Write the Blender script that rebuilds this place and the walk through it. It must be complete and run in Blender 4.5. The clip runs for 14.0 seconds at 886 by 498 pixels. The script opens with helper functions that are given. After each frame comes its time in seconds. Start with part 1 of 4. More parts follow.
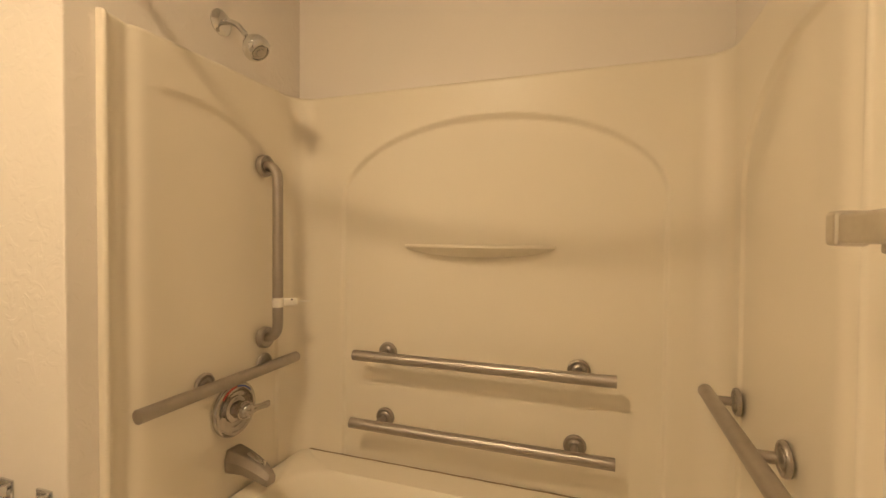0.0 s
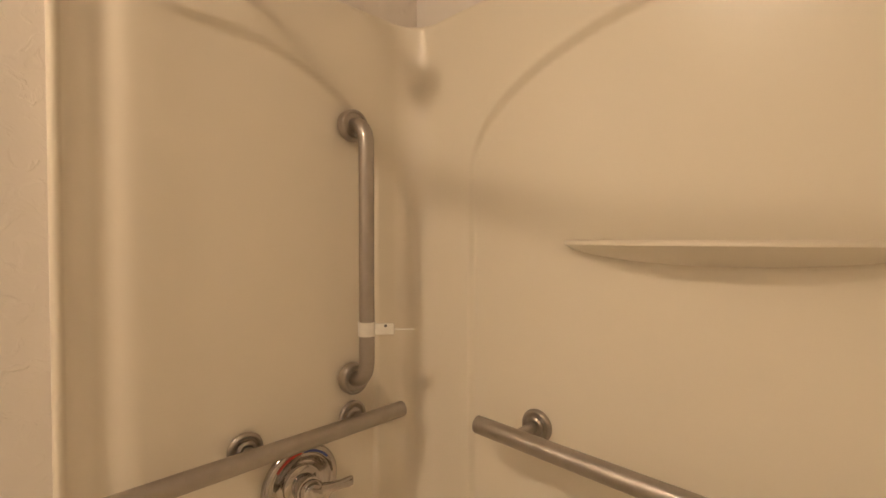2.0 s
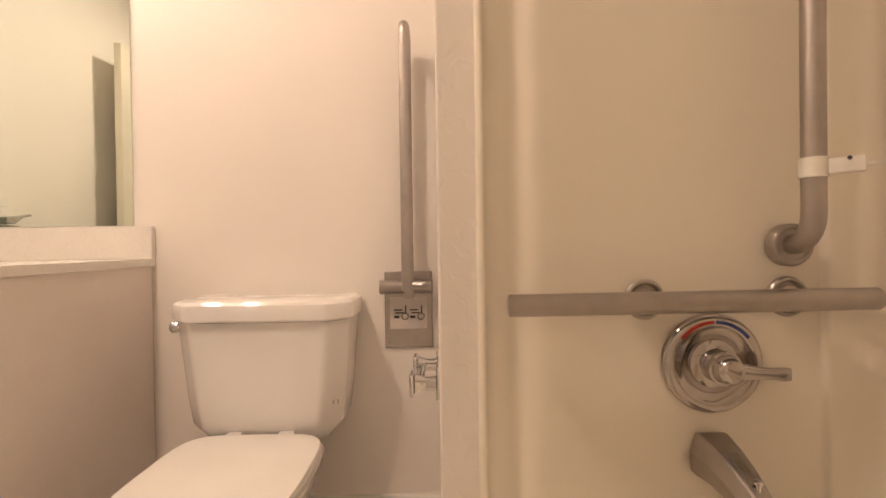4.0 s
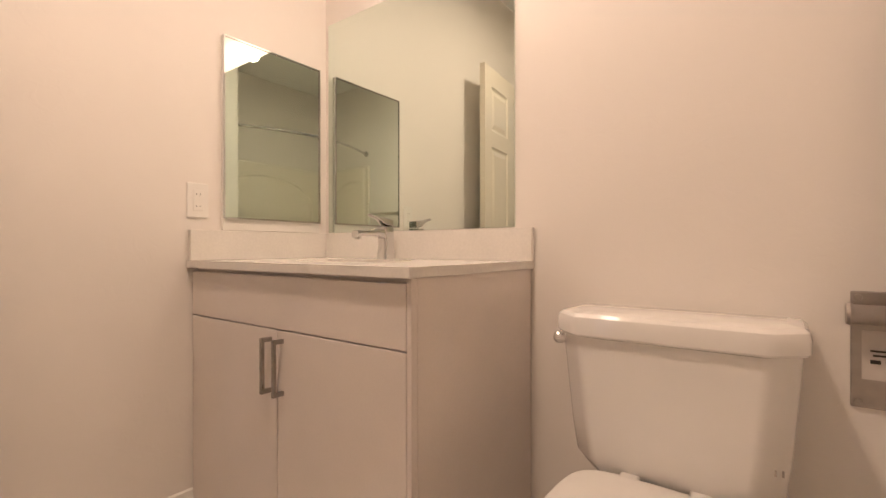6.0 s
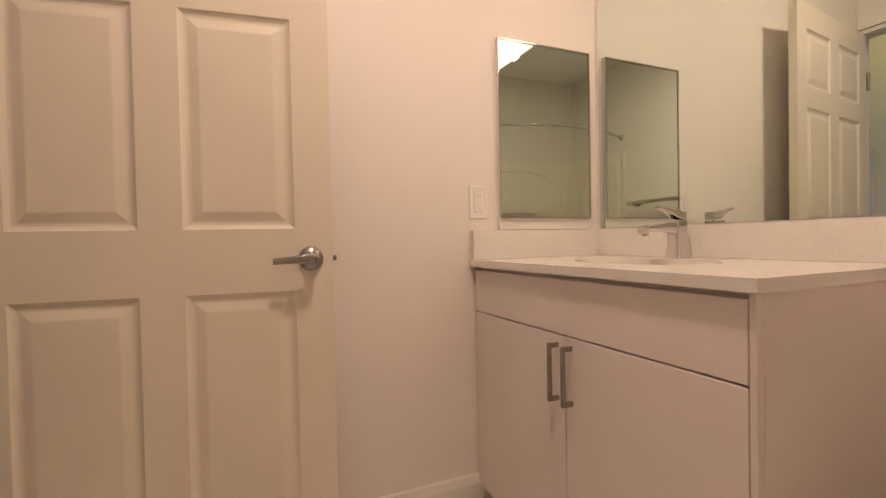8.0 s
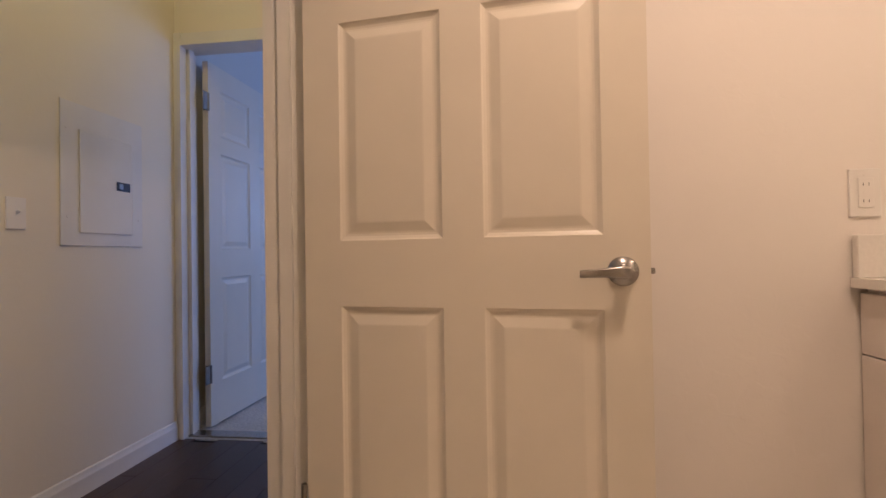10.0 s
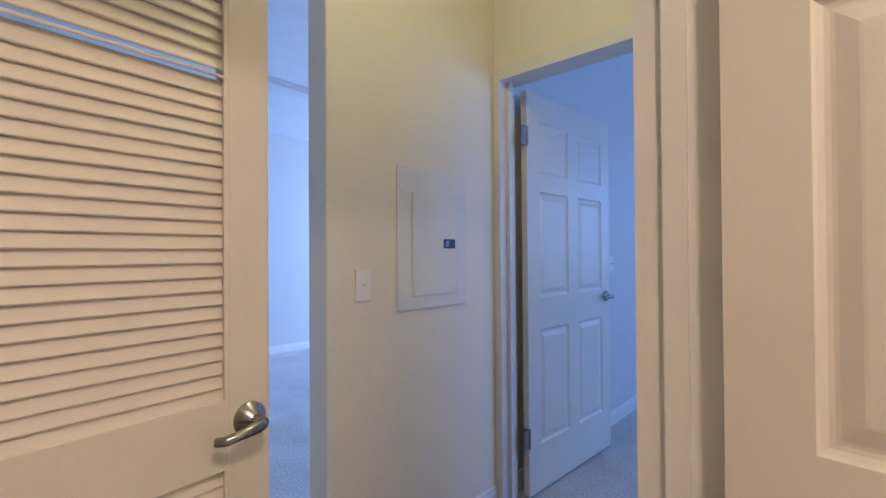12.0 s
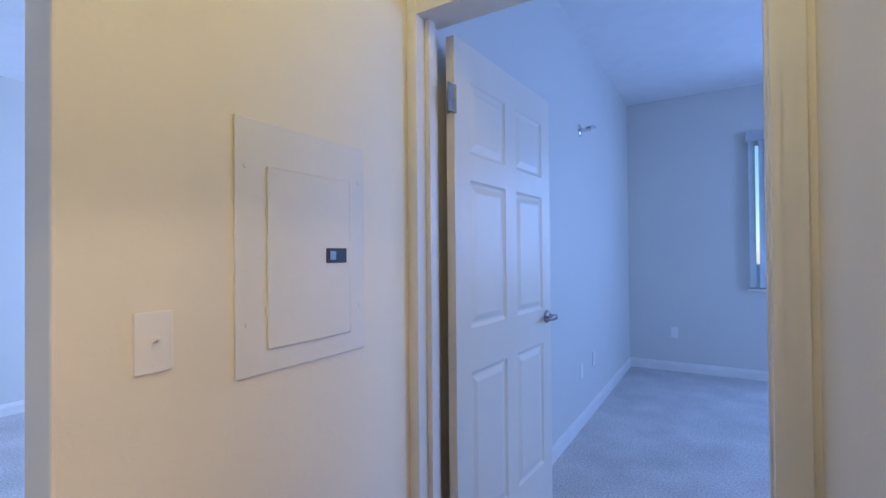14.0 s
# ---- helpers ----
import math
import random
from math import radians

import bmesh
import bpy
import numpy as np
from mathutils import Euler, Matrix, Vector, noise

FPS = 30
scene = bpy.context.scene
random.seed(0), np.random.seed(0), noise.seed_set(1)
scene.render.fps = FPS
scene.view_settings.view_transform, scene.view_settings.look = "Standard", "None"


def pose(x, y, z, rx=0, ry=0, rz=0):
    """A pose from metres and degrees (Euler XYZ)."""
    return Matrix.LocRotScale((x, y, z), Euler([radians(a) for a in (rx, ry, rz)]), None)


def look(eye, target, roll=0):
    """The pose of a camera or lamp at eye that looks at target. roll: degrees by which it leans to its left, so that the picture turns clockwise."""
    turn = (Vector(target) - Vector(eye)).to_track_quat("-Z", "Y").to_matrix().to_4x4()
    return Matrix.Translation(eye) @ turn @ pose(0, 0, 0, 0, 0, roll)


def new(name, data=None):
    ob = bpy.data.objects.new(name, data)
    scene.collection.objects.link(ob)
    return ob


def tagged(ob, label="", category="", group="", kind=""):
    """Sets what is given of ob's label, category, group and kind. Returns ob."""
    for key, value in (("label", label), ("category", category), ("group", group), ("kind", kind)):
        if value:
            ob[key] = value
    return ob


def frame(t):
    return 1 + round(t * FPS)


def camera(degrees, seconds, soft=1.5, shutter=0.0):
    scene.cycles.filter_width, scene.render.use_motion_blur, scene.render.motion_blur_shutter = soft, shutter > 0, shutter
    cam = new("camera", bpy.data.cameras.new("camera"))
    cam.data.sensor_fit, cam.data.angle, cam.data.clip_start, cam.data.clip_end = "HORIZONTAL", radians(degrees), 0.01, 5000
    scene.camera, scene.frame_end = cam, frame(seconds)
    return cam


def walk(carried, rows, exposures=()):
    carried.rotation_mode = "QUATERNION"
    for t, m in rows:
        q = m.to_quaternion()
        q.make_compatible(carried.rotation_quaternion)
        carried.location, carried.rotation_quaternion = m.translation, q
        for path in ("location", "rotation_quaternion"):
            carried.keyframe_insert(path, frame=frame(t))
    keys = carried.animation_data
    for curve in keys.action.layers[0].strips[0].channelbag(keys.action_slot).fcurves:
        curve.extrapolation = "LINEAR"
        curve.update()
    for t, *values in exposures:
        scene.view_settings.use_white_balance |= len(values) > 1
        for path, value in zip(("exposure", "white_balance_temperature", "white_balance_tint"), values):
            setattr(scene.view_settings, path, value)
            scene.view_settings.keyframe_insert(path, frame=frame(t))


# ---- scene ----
cam = camera(88.4, 14.0)
PATH = [
    (0, (1.115, -1.491, 1.264), (0.453, 0.396, 1.221), 0.4),
    (0.5, (1.019, -1.36, 1.267), (0.298, 0.505, 1.229), 0.5),
    (1, (0.977, -1.195, 1.275), (0.117, 0.61, 1.239), 0.5),
    (1.5, (0.967, -0.985, 1.284), (-0.165, 0.663, 1.24), 0.2),
    (2, (0.92, -0.809, 1.245), (-0.5, 0.599, 1.206), 0.0),
    (2.5, (0.866, -0.722, 1.196), (-0.874, 0.263, 1.151), -0.3),
    (3, (0.836, -0.721, 1.071), (-1.062, -0.091, 1.037), -0.5),
    (3.5, (0.817, -0.752, 0.975), (-1.156, -0.423, 0.963), -0.5),
    (4, (0.796, -0.814, 0.926), (-1.204, -0.793, 0.909), -0.8),
    (4.2, (0.791, -0.846, 0.912), (-1.206, -0.956, 0.895), -0.7),
    (6.3, (0.62, -1.116, 0.946), (-0.872, -2.447, 0.924), -0.3),
    (6.5, (0.622, -1.125, 0.963), (-0.794, -2.538, 0.925), -0.5),
    (7, (0.618, -1.171, 0.965), (-0.587, -2.768, 0.935), -0.4),
    (7.2, (0.625, -1.185, 0.972), (-0.492, -2.843, 0.936), -0.6),
    (9.3, (0.715, -1.401, 0.948), (0.506, -3.39, 0.965), -1.1),
    (9.5, (0.729, -1.425, 0.949), (0.649, -3.424, 0.972), -1.1),
    (10, (0.77, -1.489, 0.968), (0.992, -3.476, 0.989), -0.9),
    (10.5, (0.802, -1.584, 1.039), (1.319, -3.516, 1.075), -0.7),
    (11, (0.879, -1.676, 1.118), (1.713, -3.493, 1.147), -0.7),
    (11.5, (0.986, -1.782, 1.197), (2.12, -3.428, 1.233), -0.6),
    (12, (1.116, -1.901, 1.254), (2.468, -3.374, 1.273), -0.4),
    (12.5, (1.2, -2.002, 1.282), (2.59, -3.44, 1.301), -0.3),
    (13, (1.338, -2.131, 1.304), (2.701, -3.594, 1.326), -0.3),
    (13.5, (1.438, -2.297, 1.297), (2.64, -3.895, 1.312), -0.2),
    (14, (1.556, -2.492, 1.298), (2.601, -4.197, 1.319), -0.5),
]
EXPOSURES = [(0.0, -0.02, 6000, 0), (1.0, -0.14, 5750, 3), (2.0, -0.04, 5450, 5), (3.0, 0.17, 5280, 8), (4.0, 0.22, 5150, 12), (6.5, -0.13, 5100, 14), (9.5, -0.3, 5350, 18), (10.5, -0.2, 5250, 16), (12.0, 0.14, 4700, 10), (13.0, 0.37, 4720, 10), (13.5, 0.48, 4950, 12), (14.0, 0.58, 4850, 11)]
walk(cam, [(t, look(eye, to, roll)) for t, eye, to, roll in PATH], exposures=EXPOSURES)

# ---- light ----
world = bpy.data.worlds.new("sky")
scene.world = world
world.use_nodes = True
wt = world.node_tree
sky = wt.nodes.new("ShaderNodeTexSky")
sky.sky_type, sky.sun_disc = "NISHITA", False
sky.sun_elevation, sky.sun_rotation = radians(62), radians(120)
sky.dust_density, sky.ozone_density = 0.2, 2.5
wt.links.new(sky.outputs[0], wt.nodes["Background"].inputs[0])
wt.nodes["Background"].inputs[1].default_value = 0.12


def area(name, m, sx, sy, power, color):
    d = bpy.data.lights.new(name, "AREA")
    d.shape, d.size, d.size_y, d.energy, d.color = "RECTANGLE", sx, sy, power, color
    ob = new(name, d)
    ob.matrix_world = m
    return ob


def bulb(name, at, power, color, radius=0.06):
    d = bpy.data.lights.new(name, "POINT")
    d.energy, d.color, d.shadow_soft_size = power, color, radius
    ob = new(name, d)
    ob.location = at
    return ob


def disk(name, m, size, power, color):
    ob = area(name, m, size, size, power, color)
    ob.data.shape = "DISK"
    return ob


WARM = (1.0, 0.66, 0.38)
DAY = (0.40, 0.54, 1.0)
LX, LY, LZ = 0.42, -1.72, 2.66  # ceiling light of the bathroom, at the ceiling
disk("bath_ceiling_lamp", look((LX, LY, LZ - 0.10), (LX, LY, 0)), 0.17, 23, WARM)
VANITY_Y = (-2.10, -1.84)
for vy in VANITY_Y:
    bulb("vanity_bulb", (-0.50, vy, 2.022), 3.0, WARM, 0.04)
bulb("hall_bulb", (1.72, -2.85, 2.66), 9, (1.0, 0.74, 0.27), 0.08)
area("bedroom_window_light", look((0.2, -7.9, 1.7), (0.6, -4.5, 1.0)), 1.8, 1.4, 16, DAY)
# added fill from an unseen west opening, brightens the bedroom door and nearby wall
area("bedroom_added_side_light", look((-1.72, -5.6, 1.65), (2.4, -5.3, 1.1)), 1.8, 1.4, 38, DAY)
area("east_window_light", look((4.6, -8.0, 1.6), (4.8, -3.5, 0.7)), 2.6, 1.7, 150, (0.52, 0.64, 1.0))

# ---- materials ----


def tree(name):
    m = bpy.data.materials.new(name)
    m.use_nodes = True
    nt = m.node_tree
    return m, nt, nt.nodes["Principled BSDF"]


def surface(name, color, rough=0.5, metal=0.0, var=0.05, scale=6.0, bump=0.0, bscale=80.0, coat=0.0, fine=0.0, spec=None, stretch=None, rvar=0.0):
    """Procedural surface: base colour with a broad and a fine variation, roughness wear and relief."""
    m, nt, b = tree(name)
    L, N = nt.links.new, nt.nodes.new
    co = N("ShaderNodeTexCoord")
    src = co.outputs["Object"]
    if stretch:
        mp = N("ShaderNodeMapping")
        mp.inputs["Scale"].default_value = stretch
        L(src, mp.inputs["Vector"])
        src = mp.outputs["Vector"]
    n1 = N("ShaderNodeTexNoise")
    n1.inputs["Scale"].default_value, n1.inputs["Detail"].default_value = scale, 6
    n2 = N("ShaderNodeTexNoise")
    n2.inputs["Scale"].default_value, n2.inputs["Detail"].default_value = bscale, 4
    L(src, n1.inputs["Vector"]), L(src, n2.inputs["Vector"])
    mix = N("ShaderNodeMix")
    mix.data_type = "RGBA"
    dark = tuple(c * (1 - 2 * var) for c in color)
    mix.inputs["A"].default_value, mix.inputs["B"].default_value = (*dark, 1), (*color, 1)
    rng = N("ShaderNodeMapRange")
    rng.inputs["From Min"].default_value, rng.inputs["From Max"].default_value = 0.35, 0.65
    L(n1.outputs["Fac"], rng.inputs["Value"]), L(rng.outputs["Result"], mix.inputs["Factor"])
    out = mix.outputs["Result"]
    if fine:
        m2 = N("ShaderNodeMix")
        m2.data_type, m2.blend_type = "RGBA", "MULTIPLY"
        r2 = N("ShaderNodeMapRange")
        r2.inputs["From Min"].default_value, r2.inputs["From Max"].default_value = 0.3, 0.7
        r2.inputs["To Min"].default_value = 1 - fine
        L(n2.outputs["Fac"], r2.inputs["Value"])
        m2.inputs["Factor"].default_value = 1.0
        L(out, m2.inputs["A"]), L(r2.outputs["Result"], m2.inputs["B"])
        out = m2.outputs["Result"]
    L(out, b.inputs["Base Color"])
    b.inputs["Roughness"].default_value, b.inputs["Metallic"].default_value = rough, metal
    if rvar:
        r3 = N("ShaderNodeMapRange")
        r3.inputs["To Min"].default_value, r3.inputs["To Max"].default_value = rough - rvar, rough + rvar
        L(n1.outputs["Fac"], r3.inputs["Value"]), L(r3.outputs["Result"], b.inputs["Roughness"])
    if spec is not None:
        b.inputs["Specular IOR Level"].default_value = spec
    if coat:
        b.inputs["Coat Weight"].default_value, b.inputs["Coat Roughness"].default_value = coat, 0.08
    if bump:
        bp = N("ShaderNodeBump")
        bp.inputs["Strength"].default_value, bp.inputs["Distance"].default_value = 1.0, bump
        L(n2.outputs["Fac"], bp.inputs["Height"]), L(bp.outputs["Normal"], b.inputs["Normal"])
    return m


def trowel_paint(name, color, depth):
    """Painted drywall with a hand-trowelled texture: broken flat patches over a fine peel."""
    m, nt, b = tree(name)
    L, N = nt.links.new, nt.nodes.new
    co = N("ShaderNodeTexCoord")
    a, c, d = N("ShaderNodeTexNoise"), N("ShaderNodeTexNoise"), N("ShaderNodeTexNoise")
    for n, s, dt in ((a, 22, 5), (c, 150, 3), (d, 1.6, 3)):
        n.inputs["Scale"].default_value, n.inputs["Detail"].default_value = s, dt
        L(co.outputs["Object"], n.inputs["Vector"])
    a.inputs["Distortion"].default_value = 1.2
    r = N("ShaderNodeMapRange")
    r.inputs["From Min"].default_value, r.inputs["From Max"].default_value = 0.50, 0.60
    L(a.outputs["Fac"], r.inputs["Value"])
    s = N("ShaderNodeMath")
    s.operation = "MULTIPLY_ADD"
    s.inputs[1].default_value = 0.35
    L(c.outputs["Fac"], s.inputs[0]), L(r.outputs["Result"], s.inputs[2])
    bp = N("ShaderNodeBump")
    bp.inputs["Distance"].default_value = depth
    L(s.outputs[0], bp.inputs["Height"]), L(bp.outputs["Normal"], b.inputs["Normal"])
    mix = N("ShaderNodeMix")
    mix.data_type = "RGBA"
    mix.inputs["A"].default_value = (*[v * 0.93 for v in color], 1)
    mix.inputs["B"].default_value = (*color, 1)
    L(d.outputs["Fac"], mix.inputs["Factor"]), L(mix.outputs["Result"], b.inputs["Base Color"])
    b.inputs["Roughness"].default_value = 0.55
    return m


M_WALL = trowel_paint("bath_wall_paint", (0.85, 0.80, 0.74), 0.00013)
M_WING = trowel_paint("trowelled_wall_paint", (0.85, 0.80, 0.74), 0.0006)
M_HALL = trowel_paint("hall_wall_paint", (0.84, 0.775, 0.63), 0.00016)
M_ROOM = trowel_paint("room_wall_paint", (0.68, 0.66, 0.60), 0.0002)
M_CEIL = surface("ceiling_paint", (0.88, 0.87, 0.84), 0.8, var=0.02, bump=0.001, bscale=60)
M_GEL = surface("fibreglass_gelcoat", (0.85, 0.79, 0.67), 0.32, var=0.006, scale=1.2, bump=0.00012, bscale=9)
M_STEEL = surface("brushed_stainless_steel", (0.47, 0.435, 0.405), 0.37, 1.0, var=0.05, scale=25, bump=0.00006, bscale=600, fine=0.06)
M_CHROME = surface("polished_chrome", (0.72, 0.72, 0.72), 0.08, 1.0, var=0.04, scale=20)
M_NICKEL = surface("satin_nickel", (0.43, 0.41, 0.39), 0.26, 1.0, var=0.08, scale=40, fine=0.08)
M_PORC = surface("white_porcelain", (0.86, 0.83, 0.79), 0.10, var=0.015, scale=3, coat=0.6)
M_QUARTZ = surface("white_quartz_counter", (0.82, 0.78, 0.72), 0.22, var=0.02, scale=9, fine=0.06, bscale=120, coat=0.2)
M_LAM = surface("white_laminate_cabinet", (0.79, 0.715, 0.655), 0.36, var=0.025, scale=4, fine=0.03, bscale=200)
M_DOOR = surface("white_door_paint", (0.77, 0.705, 0.585), 0.34, var=0.02, scale=4, bump=0.00012, bscale=45)
M_TRIM = surface("white_trim_paint", (0.80, 0.77, 0.71), 0.32, var=0.03, scale=6, bump=0.0002, bscale=50)
M_PLASTIC = surface("white_plastic_plate", (0.84, 0.81, 0.76), 0.30, var=0.02, scale=10)
M_PANEL = surface("painted_steel_panel", (0.79, 0.76, 0.69), 0.40, var=0.03, scale=5, bump=0.0003, bscale=120)
M_BLACK = surface("black_plastic", (0.03, 0.03, 0.035), 0.35, var=0.1, scale=30)
M_DARK = surface("dark_gap", (0.02, 0.018, 0.016), 0.9, var=0.1)
M_SATIN = surface("satin_towel_bar_metal", (0.74, 0.70, 0.64), 0.28, 1.0, var=0.06, scale=30)
# valve chrome: dark reflections are put into its lowered base colour
M_VALVE = surface("darkened_chrome_valve", (0.58, 0.55, 0.53), 0.11, 1.0, var=0.12, scale=14)
M_RED = surface("red_marking", (0.42, 0.03, 0.02), 0.4, var=0.05)
M_BLUE = surface("blue_marking", (0.02, 0.05, 0.24), 0.4, var=0.05)
M_TAG = surface("white_tag_strap", (0.86, 0.83, 0.76), 0.5, var=0.05, scale=30)
M_BRONZE = surface("aged_hinge_metal", (0.34, 0.32, 0.29), 0.42, 1.0, var=0.12, scale=40)
M_LABEL = surface("printed_label_paper", (0.62, 0.57, 0.52), 0.5, var=0.04, scale=30)
M_CARPET = surface("cut_pile_carpet", (0.77, 0.74, 0.70), 0.95, var=0.08, scale=3, bump=0.008, bscale=80, fine=0.36, spec=0.1)
M_PAVE = surface("concrete_paving", (0.42, 0.42, 0.41), 0.9, var=0.12, scale=2, bump=0.002, bscale=40, fine=0.1)
M_TILE = surface("beige_floor_tile", (0.74, 0.69, 0.61), 0.45, var=0.05, scale=4, bump=0.0005, bscale=40)
M_BLIND = surface("vinyl_blind", (0.80, 0.81, 0.80), 0.5, var=0.02, scale=6)

_nt = M_BLIND.node_tree
_mx, _tr = _nt.nodes.new("ShaderNodeMixShader"), _nt.nodes.new("ShaderNodeBsdfTranslucent")
_tr.inputs["Color"].default_value = (0.85, 0.87, 0.88, 1)
_mx.inputs[0].default_value = 0.7
_nt.links.new(_nt.nodes["Principled BSDF"].outputs[0], _mx.inputs[1]), _nt.links.new(_tr.outputs[0], _mx.inputs[2])
_nt.links.new(_mx.outputs[0], _nt.nodes["Material Output"].inputs[0])


def wood_floor():
    m, nt, b = tree("dark_wood_plank")
    L, N = nt.links.new, nt.nodes.new
    co, mp, n = N("ShaderNodeTexCoord"), N("ShaderNodeMapping"), N("ShaderNodeTexNoise")
    mp.inputs["Scale"].default_value = (60, 5, 20)
    info = N("ShaderNodeObjectInfo")
    L(co.outputs["Object"], mp.inputs["Vector"]), L(mp.outputs["Vector"], n.inputs["Vector"])
    n.inputs["Detail"].default_value = 8
    mix = N("ShaderNodeMix")
    mix.data_type = "RGBA"
    mix.inputs["A"].default_value, mix.inputs["B"].default_value = (0.022, 0.011, 0.006, 1), (0.085, 0.045, 0.025, 1)
    ad = N("ShaderNodeMath")
    ad.operation = "MULTIPLY_ADD"
    ad.inputs[1].default_value = 0.5
    L(info.outputs["Random"], ad.inputs[0]), L(n.outputs["Fac"], ad.inputs[2])
    sb = N("ShaderNodeMath")
    sb.operation = "SUBTRACT"
    sb.inputs[1].default_value = 0.25
    L(ad.outputs[0], sb.inputs[0]), L(sb.outputs[0], mix.inputs["Factor"])
    L(mix.outputs["Result"], b.inputs["Base Color"])
    b.inputs["Roughness"].default_value = 0.38
    bp = N("ShaderNodeBump")
    bp.inputs["Distance"].default_value = 0.0006
    L(n.outputs["Fac"], bp.inputs["Height"]), L(bp.outputs["Normal"], b.inputs["Normal"])
    return m


M_WOOD = wood_floor()


def mirror_glass():
    m, nt, b = tree("silvered_mirror_glass")
    b.inputs["Base Color"].default_value = (0.78, 0.86, 0.80, 1)
    b.inputs["Metallic"].default_value, b.inputs["Roughness"].default_value = 1.0, 0.01
    return m


M_MIRROR = mirror_glass()


def frosted_glow(name, color, strength):
    m, nt, b = tree(name)
    b.inputs["Base Color"].default_value = (0.85, 0.83, 0.78, 1)
    b.inputs["Emission Color"].default_value = (*color, 1)
    b.inputs["Emission Strength"].default_value = strength
    return m


M_SHADE = frosted_glow("lit_opal_glass", WARM, 2.2)
M_PANE, _nt, _b = tree("window_glass")
_b.inputs["Transmission Weight"].default_value, _b.inputs["Roughness"].default_value = 1.0, 0.0
_b.inputs["IOR"].default_value = 1.05

# ---- mesh helpers ----


def finish(name, bm, mat, smooth=False, angle=0.6):
    bmesh.ops.recalc_face_normals(bm, faces=bm.faces)
    me = bpy.data.meshes.new(name)
    if smooth:
        for f in bm.faces:
            f.smooth = True
        for e in bm.edges:
            if len(e.link_faces) == 2 and e.calc_face_angle(0) > angle:
                e.smooth = False
    bm.to_mesh(me)
    bm.free()
    me.materials.append(mat)
    return new(name, me)


def part(name, bm, mat, parent=None, label="", smooth=False, angle=0.6):
    ob = finish(name, bm, mat, smooth, angle)
    if parent is not None:
        ob.parent = parent
    if label:
        ob["label"] = label
    return ob


def thing(name, at, label, category, group="", kind="", m=None):
    ob = new(name)
    ob.empty_display_size = 0.05
    ob.matrix_world = m if m is not None else Matrix.Translation(at)
    bpy.context.view_layer.update()
    return tagged(ob, label, category, group, kind)


def cuboid(bm, lo, hi, bevel=0.0, seg=2):
    r = bmesh.ops.create_cube(bm, size=1.0)
    vs = r["verts"]
    c = [(a + b) / 2 for a, b in zip(lo, hi)]
    s = [b - a for a, b in zip(lo, hi)]
    for v in vs:
        v.co = Vector((c[0] + v.co.x * s[0], c[1] + v.co.y * s[1], c[2] + v.co.z * s[2]))
    if bevel:
        es = list({e for v in vs for e in v.link_edges})
        bmesh.ops.bevel(bm, geom=es, offset=bevel, segments=seg, affect="EDGES", profile=0.5)
    return bm


def box(lo, hi, bevel=0.0, seg=2):
    return cuboid(bmesh.new(), lo, hi, bevel, seg)


def tube(bm, pts, r, n=20, cap=True, radii=None):
    """Sweep of a circle along points."""
    pts = [Vector(p) for p in pts]
    rings, up = [], None
    for i, p in enumerate(pts):
        d = (pts[min(i + 1, len(pts) - 1)] - pts[max(i - 1, 0)]).normalized()
        if up is None:
            up = d.orthogonal().normalized()
        up = (up - d * up.dot(d)).normalized()
        side = d.cross(up)
        rr = radii[i] if radii else r
        rings.append([bm.verts.new(p + rr * (math.cos(2 * math.pi * k / n) * up + math.sin(2 * math.pi * k / n) * side)) for k in range(n)])
    for a, b in zip(rings, rings[1:]):
        for k in range(n):
            bm.faces.new((a[k], a[(k + 1) % n], b[(k + 1) % n], b[k]))
    if cap:
        bm.faces.new(rings[0]), bm.faces.new(rings[-1])
    return bm


def lathe(bm, origin, axis, profile, n=32):
    """Turned shape: profile of (distance along the axis, radius)."""
    o, ax = Vector(origin), Vector(axis).normalized()
    up = ax.orthogonal().normalized()
    side = ax.cross(up)
    rings = []
    for d, r in profile:
        r = max(r, 1e-4)
        rings.append([bm.verts.new(o + ax * d + r * (math.cos(2 * math.pi * k / n) * up + math.sin(2 * math.pi * k / n) * side)) for k in range(n)])
    for a, b in zip(rings, rings[1:]):
        for k in range(n):
            bm.faces.new((a[k], a[(k + 1) % n], b[(k + 1) % n], b[k]))
    bm.faces.new(rings[0]), bm.faces.new(rings[-1])
    return bm


def lathe_shell(origin, profile, t, n=32):
    """Downward open shade of wall thickness t."""
    bm = bmesh.new()
    o = Vector(origin)
    rings = []
    for d, r in profile + [(d, r - t) for d, r in reversed(profile)]:
        rings.append([bm.verts.new(o + Vector((r * math.cos(2 * math.pi * k / n), r * math.sin(2 * math.pi * k / n), -d))) for k in range(n)])
    for a, b in zip(rings, rings[1:] + rings[:1]):
        for k in range(n):
            bm.faces.new((a[k], a[(k + 1) % n], b[(k + 1) % n], b[k]))
    return bm


def loft(rings, closed=True):
    bm = bmesh.new()
    R = [[bm.verts.new(p) for p in r] for r in rings]
    for a, b in zip(R, R[1:]):
        n = len(a)
        for k in range(n):
            bm.faces.new((a[k], a[(k + 1) % n], b[(k + 1) % n], b[k]))
    if closed:
        bm.faces.new(R[0]), bm.faces.new(R[-1])
    return bm


